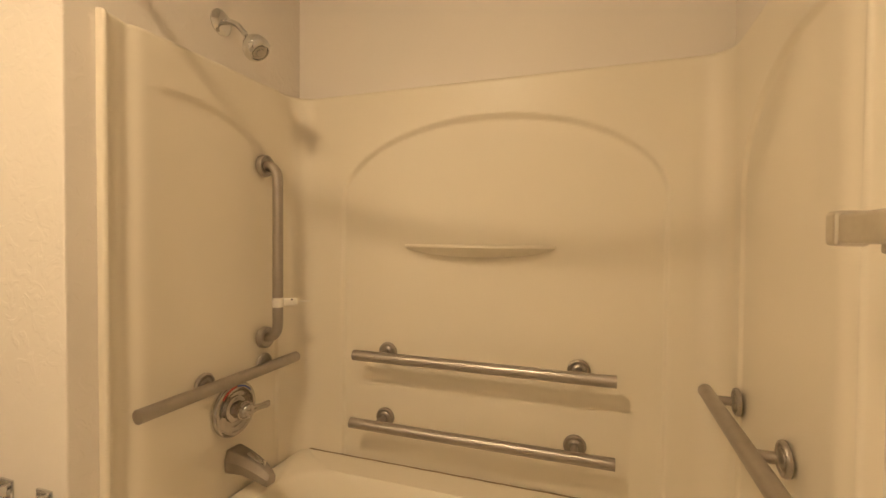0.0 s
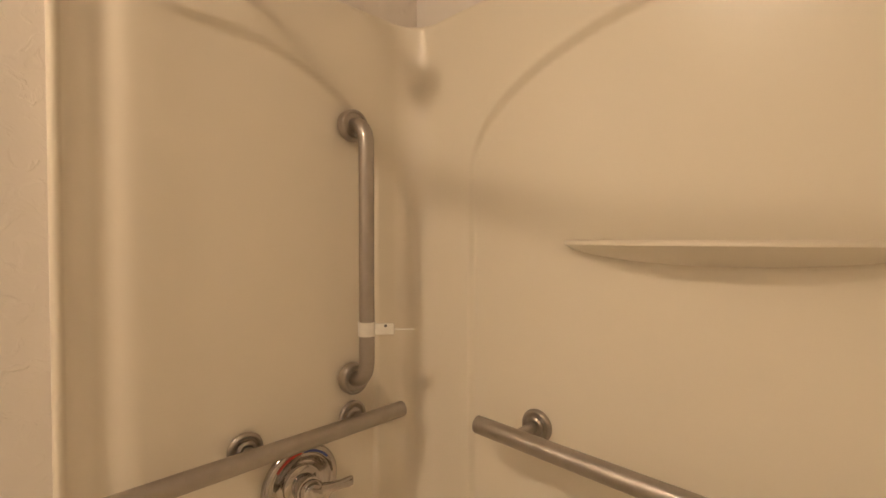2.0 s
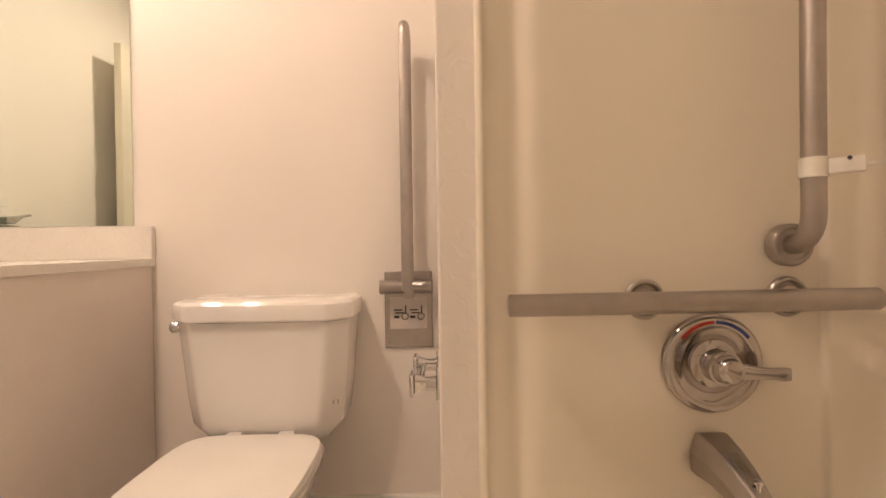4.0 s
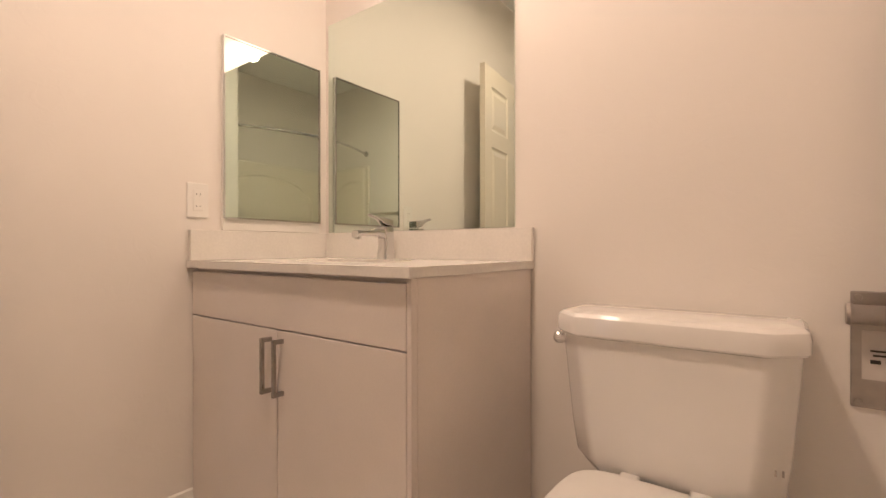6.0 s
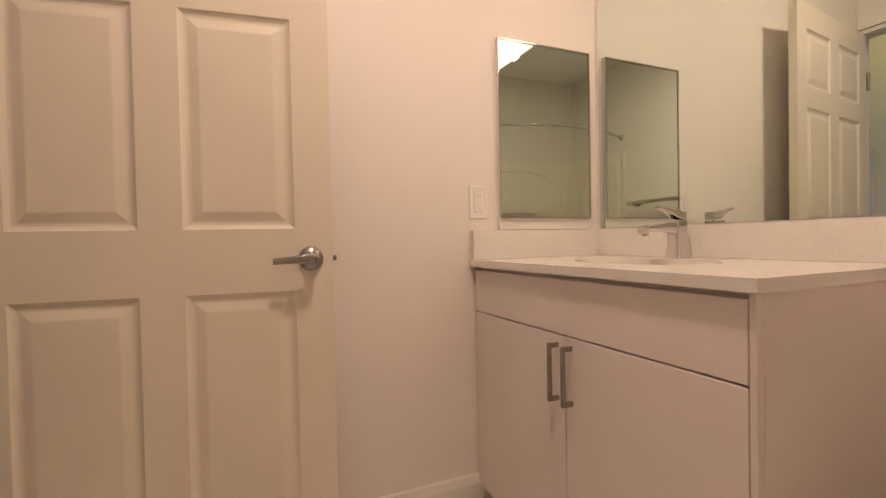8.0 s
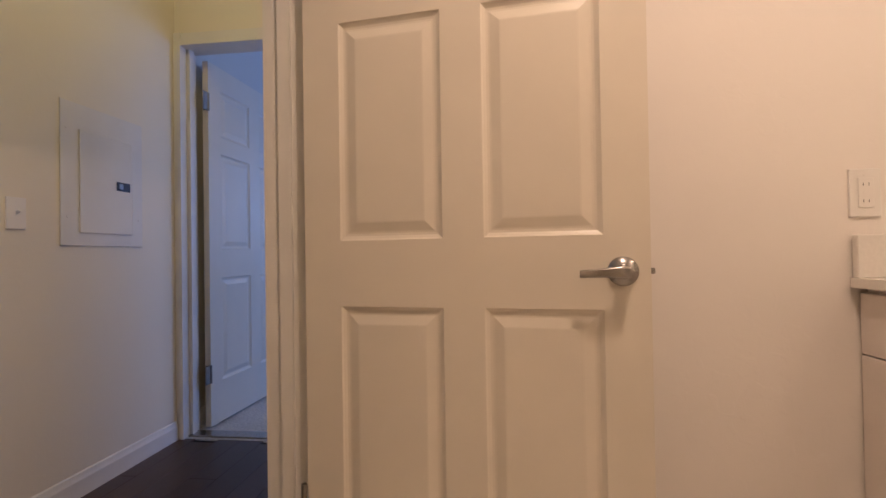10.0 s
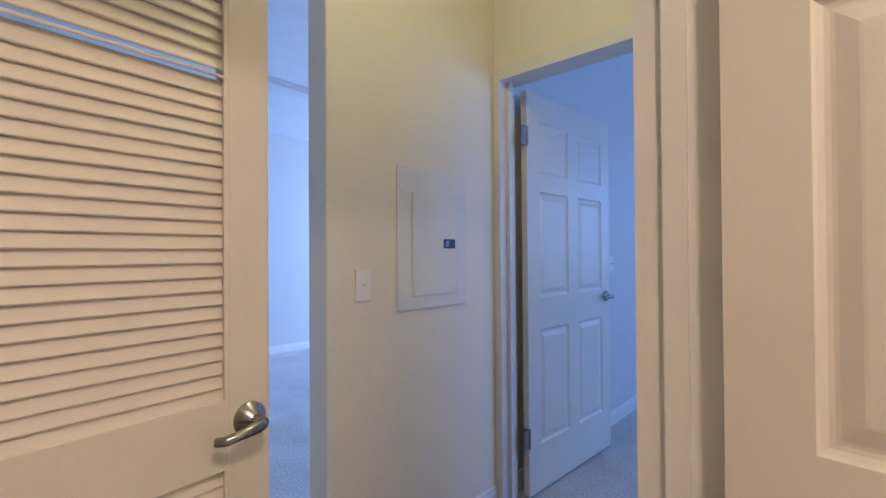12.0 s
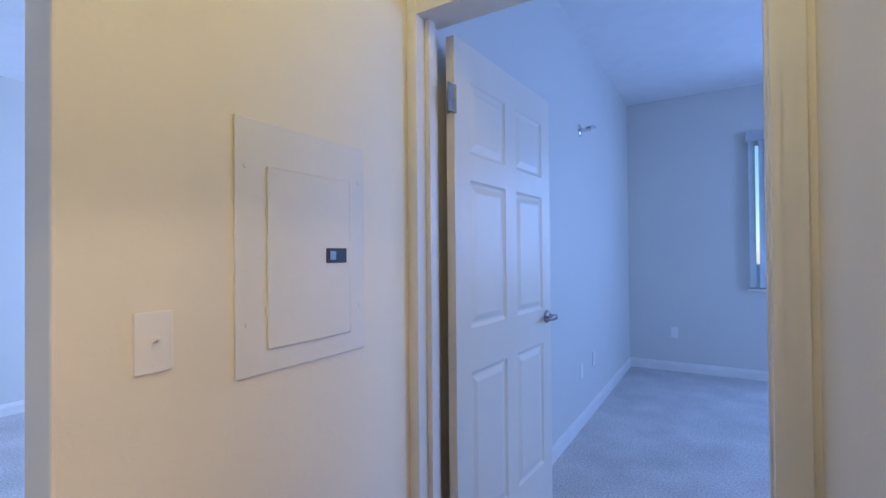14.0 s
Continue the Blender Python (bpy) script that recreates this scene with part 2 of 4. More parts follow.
def bend(p0, p1, p2, r, n=8):
    """Rounded corner at p1 between p0 and p2."""
    p0, p1, p2 = Vector(p0), Vector(p1), Vector(p2)
    a, b = p1 + (p0 - p1).normalized() * r, p1 + (p2 - p1).normalized() * r
    return [a * (1 - t) ** 2 + p1 * 2 * t * (1 - t) + b * t * t for t in [i / n for i in range(n + 1)]]


def slab_path(bm, outline, axis, a, b):
    """Extrudes a closed 2D outline between a and b along an axis."""
    def at(p, h):
        return {"x": (h, p[0], p[1]), "y": (p[0], h, p[1]), "z": (p[0], p[1], h)}[axis]
    lo = [bm.verts.new(at(p, a)) for p in outline]
    hi = [bm.verts.new(at(p, b)) for p in outline]
    n = len(outline)
    bm.faces.new(lo), bm.faces.new(hi)
    for i in range(n):
        bm.faces.new((lo[i], lo[(i + 1) % n], hi[(i + 1) % n], hi[i]))
    return bm


def rounded(x0, y0, x1, y1, r, n=6):
    pts = []
    for cx, cy, s in ((x1 - r, y1 - r, 0), (x0 + r, y1 - r, 1), (x0 + r, y0 + r, 2), (x1 - r, y0 + r, 3)):
        for i in range(n + 1):
            t = (s + i / n) * math.pi / 2
            pts.append((cx + r * math.cos(t), cy + r * math.sin(t)))
    return pts


# ---- structure ----
XW, XE, YS, ZC = -0.645, 1.27, -2.675, 2.74
XO, XP, YB = 1.375, 2.47, -3.77
TUBW, WING, TOP = 1.45, -0.815, 1.80
FARX, FARY, ROOMC = 6.58, -8.05, 2.98


def wall(name, lo, hi, mat, label, bevel=0.0):
    ob = part(name, box(lo, hi, bevel), mat)
    return tagged(ob, label, "wall", kind="structure")


wall("wall_mirror_side", (XW - 0.12, YS - 0.12, 0), (XW, 0.15, ZC), M_WALL, "warm white textured painted drywall behind toilet and vanity")
wall("wall_bath_south", (XW, YS - 0.115, 0), (XE - 0.005, YS, ZC), M_WALL, "warm white textured painted drywall beside the open door")
wall("wall_plumbing", (XW, WING, 0), (-0.012, 0.15, ZC), M_WING, "textured drywall chase that holds the shower plumbing", 0.004)
wall("wall_tub_back", (-0.012, 0.015, 0), (TUBW + 0.15, 0.15, ZC), M_WALL, "painted drywall above the tub surround")
wall("wall_tub_end", (TUBW + 0.014, -1.64, 0), (TUBW + 0.15, 0.015, ZC), M_WALL, "painted drywall at the foot of the tub")
wall("wall_bath_jog", (XE, -1.77, 0), (TUBW + 0.15, -1.64, ZC), M_WALL, "short painted return wall beside the doorway")
wall("wall_door_side", (XE, -1.77, 2.10), (XO, YS - 0.02, ZC), M_WALL, "painted drywall over the bathroom doorway")
DOOR_Y0, DOOR_Y1 = -2.672, -1.79
wall("wall_hall_west", (XE, YB, 0), (XO, DOOR_Y0 - 0.02, ZC), M_HALL, "cream painted hall wall beside the bathroom door")
wall("wall_panel", (XP, YB - 0.115, 0), (XP + 0.118, -2.785, ZC), M_HALL, "cream painted hall wall with breaker panel", 0.006)
BD0, BD1, BDH = 1.460, 2.428, 2.11
wall("wall_bed_west", (XO - 0.2, YB - 0.115, 0), (BD0 - 0.02, YB, ZC), M_HALL, "cream wall beside the bedroom doorway")
wall("wall_bed_east", (BD1 + 0.02, YB - 0.115, 0), (XP, YB, ZC), M_HALL, "narrow cream wall beside the bedroom doorway")
wall("wall_bed_header", (BD0 - 0.02, YB - 0.115, BDH + 0.02), (BD1 + 0.02, YB, ZC), M_HALL, "cream wall over the bedroom doorway")
wall("wall_hall_north", (TUBW + 0.15, -1.58, 0), (XP + 0.6, -1.46, ZC), M_HALL, "plain cream wall that closes the hall")
wall("wall_east_return", (XP, -1.60, 0), (XP + 0.118, -1.40, ZC), M_HALL, "cream wall end beside the wide opening")
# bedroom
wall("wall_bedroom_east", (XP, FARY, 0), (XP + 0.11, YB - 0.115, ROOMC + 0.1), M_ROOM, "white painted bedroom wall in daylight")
# opening added in the unseen west wall to let the side fill in
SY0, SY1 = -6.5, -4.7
wall("wall_bedroom_west_a", (-1.9, FARY, 0), (-1.78, SY0, ROOMC + 0.1), M_ROOM, "plain white bedroom wall beside the added side opening")
wall("wall_bedroom_west_b", (-1.9, SY1, 0), (-1.78, YB - 0.115, ROOMC + 0.1), M_ROOM, "plain white bedroom wall beside the added side opening")
wall("wall_bedroom_west_c", (-1.9, SY0, 0), (-1.78, SY1, 0.95), M_ROOM, "plain white bedroom wall under the added side opening")
wall("wall_bedroom_west_d", (-1.9, SY0, 2.35), (-1.78, SY1, ROOMC + 0.1), M_ROOM, "plain white bedroom wall over the added side opening")
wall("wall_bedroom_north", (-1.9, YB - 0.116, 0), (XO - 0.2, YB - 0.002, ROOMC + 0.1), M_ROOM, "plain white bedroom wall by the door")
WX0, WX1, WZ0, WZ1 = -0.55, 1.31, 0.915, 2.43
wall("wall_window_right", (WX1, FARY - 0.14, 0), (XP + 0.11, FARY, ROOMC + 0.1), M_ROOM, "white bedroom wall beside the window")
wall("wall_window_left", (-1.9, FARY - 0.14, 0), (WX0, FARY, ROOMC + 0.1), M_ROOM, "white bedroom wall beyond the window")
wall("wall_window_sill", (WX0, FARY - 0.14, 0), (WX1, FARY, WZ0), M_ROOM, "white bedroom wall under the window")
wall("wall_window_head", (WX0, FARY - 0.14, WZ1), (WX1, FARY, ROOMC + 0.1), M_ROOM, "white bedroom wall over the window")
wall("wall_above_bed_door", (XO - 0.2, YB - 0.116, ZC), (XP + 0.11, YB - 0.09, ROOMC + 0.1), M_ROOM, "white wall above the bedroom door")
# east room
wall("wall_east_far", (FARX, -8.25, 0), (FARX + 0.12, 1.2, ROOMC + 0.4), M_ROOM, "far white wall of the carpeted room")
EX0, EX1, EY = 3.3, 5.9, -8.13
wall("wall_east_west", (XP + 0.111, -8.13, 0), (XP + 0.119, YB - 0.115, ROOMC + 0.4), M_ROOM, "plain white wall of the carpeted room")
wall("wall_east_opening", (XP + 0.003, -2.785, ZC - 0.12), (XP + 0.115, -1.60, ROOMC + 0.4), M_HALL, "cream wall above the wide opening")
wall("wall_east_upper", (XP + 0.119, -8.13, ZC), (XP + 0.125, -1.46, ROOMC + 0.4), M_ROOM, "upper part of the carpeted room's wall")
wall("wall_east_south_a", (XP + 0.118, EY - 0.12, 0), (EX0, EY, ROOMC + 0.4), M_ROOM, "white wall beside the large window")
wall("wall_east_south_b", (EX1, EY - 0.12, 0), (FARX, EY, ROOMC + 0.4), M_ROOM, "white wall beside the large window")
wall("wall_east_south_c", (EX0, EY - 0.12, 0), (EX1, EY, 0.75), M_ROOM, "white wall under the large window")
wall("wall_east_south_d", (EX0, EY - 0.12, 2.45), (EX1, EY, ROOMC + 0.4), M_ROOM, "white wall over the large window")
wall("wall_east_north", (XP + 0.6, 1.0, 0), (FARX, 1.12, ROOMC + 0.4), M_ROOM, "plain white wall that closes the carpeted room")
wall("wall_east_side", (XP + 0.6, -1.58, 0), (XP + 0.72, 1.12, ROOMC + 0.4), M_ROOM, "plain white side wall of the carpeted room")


def ceiling(name, lo, hi, mat, label):
    return tagged(part(name, box(lo, hi), mat), label, "ceiling", kind="structure")


ceiling("ceiling_bath", (XW, YS, LZ), (TUBW + 0.014, 0.015, LZ + 0.07), M_CEIL, "flat white painted bathroom ceiling")
ceiling("ceiling_hall", (XO, YB, ZC + 0.004), (XP + 0.118, -1.46, ZC + 0.1), M_CEIL, "flat white painted hall ceiling")
ceiling("ceiling_bedroom", (-1.9, FARY, ROOMC), (XP + 0.11, YB - 0.116, ROOMC + 0.1), M_CEIL, "flat white bedroom ceiling in daylight")


ceiling("ceiling_east", (XP + 0.126, -8.13, 2.79), (FARX, 1.0, 2.89), M_CEIL, "flat white painted ceiling of the carpeted room")

tagged(part("floor_bath", box((XW - 0.12, YS - 0.12, -0.1), (XO - 0.02, 0.15, 0)), M_TILE), "beige bathroom floor", "floor", kind="structure")
hall_floor = tagged(part("floor_hall", box((XO - 0.02, YB, -0.1), (XP + 0.06, -1.46, -0.008)), M_DARK), "dark wood plank hall floor", "floor", kind="structure")
tagged(part("floor_bedroom", box((-1.9, FARY - 0.14, -0.1), (XP + 0.11, YB, 0.0)), M_CARPET), "grey beige carpet of the bedroom", "floor", kind="structure")
tagged(part("floor_east", box((XP + 0.06, -8.25, -0.1), (FARX, 1.2, 0.0)), M_CARPET), "grey beige carpet of the large room", "floor", kind="structure")
tagged(part("ground", box((-60, -70, -0.5), (70, 60, -0.3)), M_PAVE), "plain paved ground outside the windows", "ground", kind="structure")

# ---- tub and surround ----


def smooth01(v):
    v = np.clip(v, 0, 1)
    return v * v * (3 - 2 * v)


def arch_inside(u, z, c, a, b, spring):
    """Signed distance, positive inside a round-headed panel."""
    du, dz = (u - c) / a, np.maximum(z - spring, 0) / b
    r = np.sqrt(du * du + dz * dz) + 1e-9
    g = np.sqrt((du / a) ** 2 + (dz / b) ** 2) / r + 1e-9
    return (1 - r) / g


def surround_shell():
    """The moulded wall of the tub: side, rounded corner, back, rounded corner, side, with sunk arched panels."""
    R, step = 0.075, 0.0042
    cols = []  # x, y, normal into the wall, panel, position along it
    front = -0.737
    lip = ((-0.014, -0.009), (0.005, -0.009), (0.010, -0.007), (0.012, -0.004), (0.0125, 0.0), (0.011, 0.003), (0.006, 0.006), (0.002, 0.009))
    for x, dy in lip:
        cols.append((x, front + dy, -1, 0, 3, 0))
    n = int((-R - front) / step)
    for i in range(1, n):
        cols.append((0, front + 0.012 + (-R - front - 0.012) * i / n, -1, 0, 0, front + (-R - front) * i / n))
    for i in range(13):
        t = i / 12 * math.pi / 2
        cols.append((R - R * math.cos(t), -R + R * math.sin(t), -math.cos(t), math.sin(t), 3, 0))
    n = int((TUBW - 2 * R) / step)
    for i in range(1, n):
        x = R + (TUBW - 2 * R) * i / n
        cols.append((x, 0, 0, 1, 1, x))
    for i in range(13):
        t = i / 12 * math.pi / 2
        cols.append((TUBW - R + R * math.sin(t), -R + R * math.cos(t), math.sin(t), math.cos(t), 3, 0))
    n = int((-R - front) / step)
    for i in range(1, n):
        y = -R + (front + 0.012 + R) * i / n
        cols.append((TUBW, y, 1, 0, 2, y))
    for x, dy in reversed(lip):
        cols.append((TUBW - x, front + dy, 1, 0, 3, 0))
    C = np.array(cols)
    zs = np.concatenate([[0.43], np.arange(0.44, TOP - 0.012, 0.008), [TOP - 0.010, TOP - 0.005, TOP - 0.001, TOP]])
    inset = np.zeros(len(zs))
    inset[-3:] = (0.002, 0.006, 0.018)
    Z, K = np.meshgrid(zs, C[:, 5], indexing="ij")
    P = np.broadcast_to(C[:, 4], Z.shape)
    back = arch_inside(K, Z, 0.745, 0.55, 0.275, 1.40)
    side = arch_inside(K, Z, -0.53, 0.40, 0.26, 1.40)
    fade = smooth01((K + 0.66) / 0.14)
    D = np.where(P == 1, 0.012 * smooth01(back / 0.012 + 0.5), 0) + np.where((P == 0) | (P == 2), 0.009 * fade * smooth01(side / 0.012 + 0.5), 0)
    # a slight hollow that a moulded sheet has beside its front edge
    D = D + np.where((P == 0) | (P == 2), 0.010 * np.exp(-((K + 0.685) / 0.022) ** 2), 0)
    D = D + inset[:, None]
    V = np.stack([C[:, 0] + C[:, 2] * D, C[:, 1] + C[:, 3] * D, Z], axis=-1).reshape(-1, 3)
    nc, nr = len(C), len(zs)
    idx = np.arange(nr * nc).reshape(nr, nc)
    F = np.stack([idx[:-1, :-1], idx[:-1, 1:], idx[1:, 1:], idx[1:, :-1]], axis=-1).reshape(-1, 4)
    me = bpy.data.meshes.new("wall_shell")
    me.from_pydata(V.tolist(), [], F.tolist())
    for p in me.polygons:
        p.use_smooth = True
    me.materials.append(M_GEL)
    return new("wall_shell", me)


surround = thing("tub_surround", (0.7, 0, 0.43), "off-white moulded fibreglass tub surround with arched panels", "shower surround")
shell = surround_shell()
shell.parent = surround
shell.matrix_parent_inverse = surround.matrix_world.inverted()


def under(ob, parent):
    ob.parent = parent
    ob.matrix_parent_inverse = parent.matrix_world.inverted()
    return ob


def add(name, bm, mat, parent, label="", smooth=False, angle=0.6):
    return under(part(name, bm, mat, None, label, smooth, angle), parent)


# moulded shelf: a shallow bow that tapers into the wall
bm = bmesh.new()
xs = [0.447 + (0.971 - 0.447) * i / 40 for i in range(41)]
rows = []
for x in xs:
    u = (x - 0.709) / 0.262
    d = 0.062 * max(0.0, 1 - u * u) ** 0.75
    h = 0.034 * max(0.0, 1 - u * u) ** 0.6
    rows.append([bm.verts.new(p) for p in ((x, 0.014, 1.245), (x, 0.004 - d, 1.245), (x, -0.002 - d, 1.240), (x, -0.002 - d, 1.236), (x, 0.004 - 0.75 * d, 1.236 - 0.4 * h), (x, 0.004 - 0.3 * d, 1.236 - 0.85 * h), (x, 0.014, 1.236 - h))])
for a, b in zip(rows, rows[1:]):
    for k in range(6):
        bm.faces.new((a[k], a[k + 1], b[k + 1], b[k]))
bm.faces.new(rows[0]), bm.faces.new(rows[-1])
add("shelf", bm, M_GEL, surround, "shallow bow-fronted moulded shelf", True, 0.9)

tub = thing("bathtub", (0.72, -0.38, 0), "off-white fibreglass bathtub with wide back ledge", "bathtub")
bm = bmesh.new()


def tub_ring(x0, y0, x1, y1, r, z):
    return [bm.verts.new((x, y, z)) for x, y in rounded(x0, y0, x1, y1, r, 8)]


loops = [tub_ring(0.001, -0.700, TUBW - 0.001, -0.001, 0.02, 0.0), tub_ring(0.001, -0.700, TUBW - 0.001, -0.001, 0.02, 0.41),
         tub_ring(0.004, -0.697, TUBW - 0.004, -0.002, 0.02, 0.435), tub_ring(0.02, -0.680, TUBW - 0.02, -0.006, 0.03, 0.445),
         tub_ring(0.09, -0.615, TUBW - 0.10, -0.115, 0.13, 0.443), tub_ring(0.105, -0.60, TUBW - 0.115, -0.13, 0.13, 0.425),
         tub_ring(0.15, -0.57, TUBW - 0.20, -0.16, 0.14, 0.20), tub_ring(0.20, -0.53, TUBW - 0.30, -0.20, 0.14, 0.10)]
for a, b in zip(loops, loops[1:]):
    n = len(a)
    for k in range(n):
        bm.faces.new((a[k], a[(k + 1) % n], b[(k + 1) % n], b[k]))
bm.faces.new(loops[-1])
add("shell", bm, M_GEL, tub, "", True, 0.8)
add("overflow_plate", lathe(bmesh.new(), (0.128, -0.385, 0.33), (1, 0, 0.2), [(0, 0.036), (0.006, 0.036), (0.010, 0.030), (0.010, 0.0)]), M_CHROME, tub, "chrome overflow plate", True)

M_CAULK = surface("aged_caulk", (0.45, 0.34, 0.22), 0.7, var=0.2, scale=30)
bm = tube(bmesh.new(), [(0.03 + (TUBW - 0.06) * i / 40, -0.003, 0.4465 + 0.0006 * math.sin(i * 1.7)) for i in range(41)], 0.0022, 8)
add("caulk_joint", bm, M_CAULK, tub, "thin aged caulk line along the back", True)

# ---- grab bars ----
BAR_R = 0.0185
FLANGE = [(0, 0.035), (0.005, 0.0355), (0.009, 0.0335), (0.0105, 0.0300), (0.0095, 0.0275), (0.0065, 0.0255), (0.0065, 0.0205), (0.010, 0.0195), (0.013, 0.014), (0.013, 0.0)]


def straight_bar(p0, p1, inward, stand, posts, label):
    p0, p1, w = Vector(p0), Vector(p1), Vector(inward)
    ob = thing("grab_bar", (p0 + p1) / 2, label, "grab bar", "stainless grab bars of the tub")
    d = (p1 - p0).normalized()
    L = (p1 - p0).length
    prof = [(0, 0.0), (0, BAR_R - 0.003), (0.0015, BAR_R), (L - 0.0015, BAR_R), (L, BAR_R - 0.003), (L, 0.0)]
    add("rail", lathe(bmesh.new(), p0, d, prof, 28), M_STEEL, ob, "", True, 0.5)
    for s in posts:
        q = p0 + d * s
        base = q + w * stand
        add("flange", lathe(bmesh.new(), base, -w, FLANGE, 36), M_STEEL, ob, "", True, 0.5)
        add("post", tube(bmesh.new(), [base - w * 0.018, q + w * 0.006], 0.0115, 18), M_STEEL, ob, "", True, 0.5)
    return ob


straight_bar((0.284, -0.075, 0.851), (1.160, -0.078, 0.851), (0, 1, 0), 0.086, (0.095, 0.765), "brushed stainless grab bar along the tub's back wall")
straight_bar((0.274, -0.080, 0.609), (1.158, -0.082, 0.609), (0, 1, 0), 0.091, (0.095, 0.765), "lower brushed stainless grab bar along the tub's back wall")
straight_bar((0.052, -0.700, 0.825), (0.052, -0.090, 0.828), (-1, 0, 0), 0.052, (0.245, 0.497), "brushed stainless grab bar over the shower valve")
straight_bar((1.388, -0.065, 0.850), (1.388, -0.690, 0.850), (1, 0, 0), 0.062, (0.075, 0.40), "brushed stainless grab bar on the tub's foot wall")

VBY = -0.203
vbar = thing("grab_bar", (0.05, VBY, 1.2), "upright bent stainless grab bar on the shower wall", "grab bar", "stainless grab bars of the tub")
x1 = 0.062
pts = [(0.0, VBY, 1.513)] + bend((0, VBY, 1.513), (x1, VBY, 1.513), (x1, VBY, 1.2), 0.055) + bend((x1, VBY, 1.2), (x1, VBY, 0.918), (0, VBY, 0.918), 0.055) + [(0.0, VBY, 0.918)]
add("rail", tube(bmesh.new(), pts, 0.0175, 24), M_STEEL, vbar, "", True, 0.7)
for z in (1.513, 0.918):
    add("flange", lathe(bmesh.new(), (0.011, VBY, z), (1, 0, 0), [(-0.011, 0.037)] + [(d, r + 0.0015) for d, r in FLANGE[1:7]] + [(0.0065, 0.0)], 36), M_STEEL, vbar, "", True, 0.5)

tag = thing("strap_tag", (x1, VBY, 1.03), "white plastic strap tag buckled round the upright grab bar", "tag")
add("band", lathe(bmesh.new(), (x1, VBY, 1.027), (0, 0, 1), [(0, 0.0175), (0, 0.0200), (0.032, 0.0200), (0.032, 0.0175)], 28), M_TAG, tag, "", True, 0.5)
bm = box((-0.004, 0.010, -0.013), (0.006, 0.055, 0.013), 0.003)
bm.transform(Matrix.Translation((x1 + 0.008, VBY + 0.004, 1.043)) @ Matrix.Rotation(-0.75, 4, "Z"))
add("buckle", bm, M_TAG, tag)
bm = box((-0.001, 0.052, -0.003), (0.001, 0.100, 0.001), 0.0005)
bm.transform(Matrix.Translation((x1 + 0.008, VBY + 0.004, 1.043)) @ Matrix.Rotation(-0.75, 4, "Z"))
add("tail", bm, M_TAG, tag)
add("slot", lathe(bmesh.new(), (x1 + 0.041, VBY + 0.022, 1.052), (0.7, -0.7, 0.1), [(-0.004, 0.0), (-0.004, 0.003), (0.001, 0.003), (0.001, 0.0)], 12), M_BLACK, tag, "small dark slot of the buckle")

# ---- shower fittings ----
head = thing("shower_fixture", (0, -0.375, 1.93), "chrome shower head on a short angled arm", "shower head")
add("wall_flange", lathe(bmesh.new(), (-0.012, -0.375, 1.93), (1, 0, 0), [(0, 0.040), (0.004, 0.040), (0.010, 0.033), (0.014, 0.014), (0.014, 0)]), M_CHROME, head, "", True)
a0, a1, a2 = Vector((-0.01, -0.375, 1.93)), Vector((0.045, -0.375, 1.925)), Vector((0.095, -0.375, 1.868))
add("arm", tube(bmesh.new(), [a0] + bend(a0, a1, a2, 0.03) + [a2], 0.0085, 16), M_CHROME, head, "", True)
ax = (a2 - a1).normalized()
add("head", lathe(bmesh.new(), a2, ax, [(-0.006, 0.010), (0.002, 0.014), (0.014, 0.026), (0.030, 0.037), (0.046, 0.041), (0.058, 0.039), (0.066, 0.032), (0.068, 0.027), (0.063, 0.025), (0.063, 0.0)], 32), M_CHROME, head, "", True)
add("spray_face", lathe(bmesh.new(), a2 + ax * 0.0635, ax, [(0, 0.023), (0.003, 0.022), (0.003, 0.013), (0.006, 0.011), (0.006, 0.0)], 28), M_NICKEL, head, "dull grey spray face", True)

valve = thing("shower_valve", (0, -0.335, 0.712), "round chrome shower valve plate with single lever", "shower valve")
vc = Vector((0.0, -0.335, 0.712))
add("plate", lathe(bmesh.new(), vc, (1, 0, 0), [(-0.004, 0.088), (0.002, 0.088), (0.006, 0.0865), (0.009, 0.083), (0.0105, 0.077), (0.0105, 0.070), (0.009, 0.067), (0.006, 0.060), (0.0045, 0.050), (0.0045, 0)], 48), M_VALVE, valve, "", True)


def arc_mark(a0, a1, mat, name):
    bm = bmesh.new()
    n = 14
    rows = []
    for i in range(n + 1):
        t = radians(a0 + (a1 - a0) * i / n)
        rows.append([bm.verts.new(vc + Vector((x, r * math.cos(t), r * math.sin(t)))) for x, r in ((0.006, 0.0708), (0.0122, 0.0708), (0.0122, 0.0762), (0.006, 0.0762))])
    for p, q in zip(rows, rows[1:]):
        for k in range(4):
            bm.faces.new((p[k], p[(k + 1) % 4], q[(k + 1) % 4], q[k]))
    bm.faces.new(rows[0]), bm.faces.new(rows[-1])
    return add(name, bm, mat, valve, name.replace("_", " ") + " on the rim")


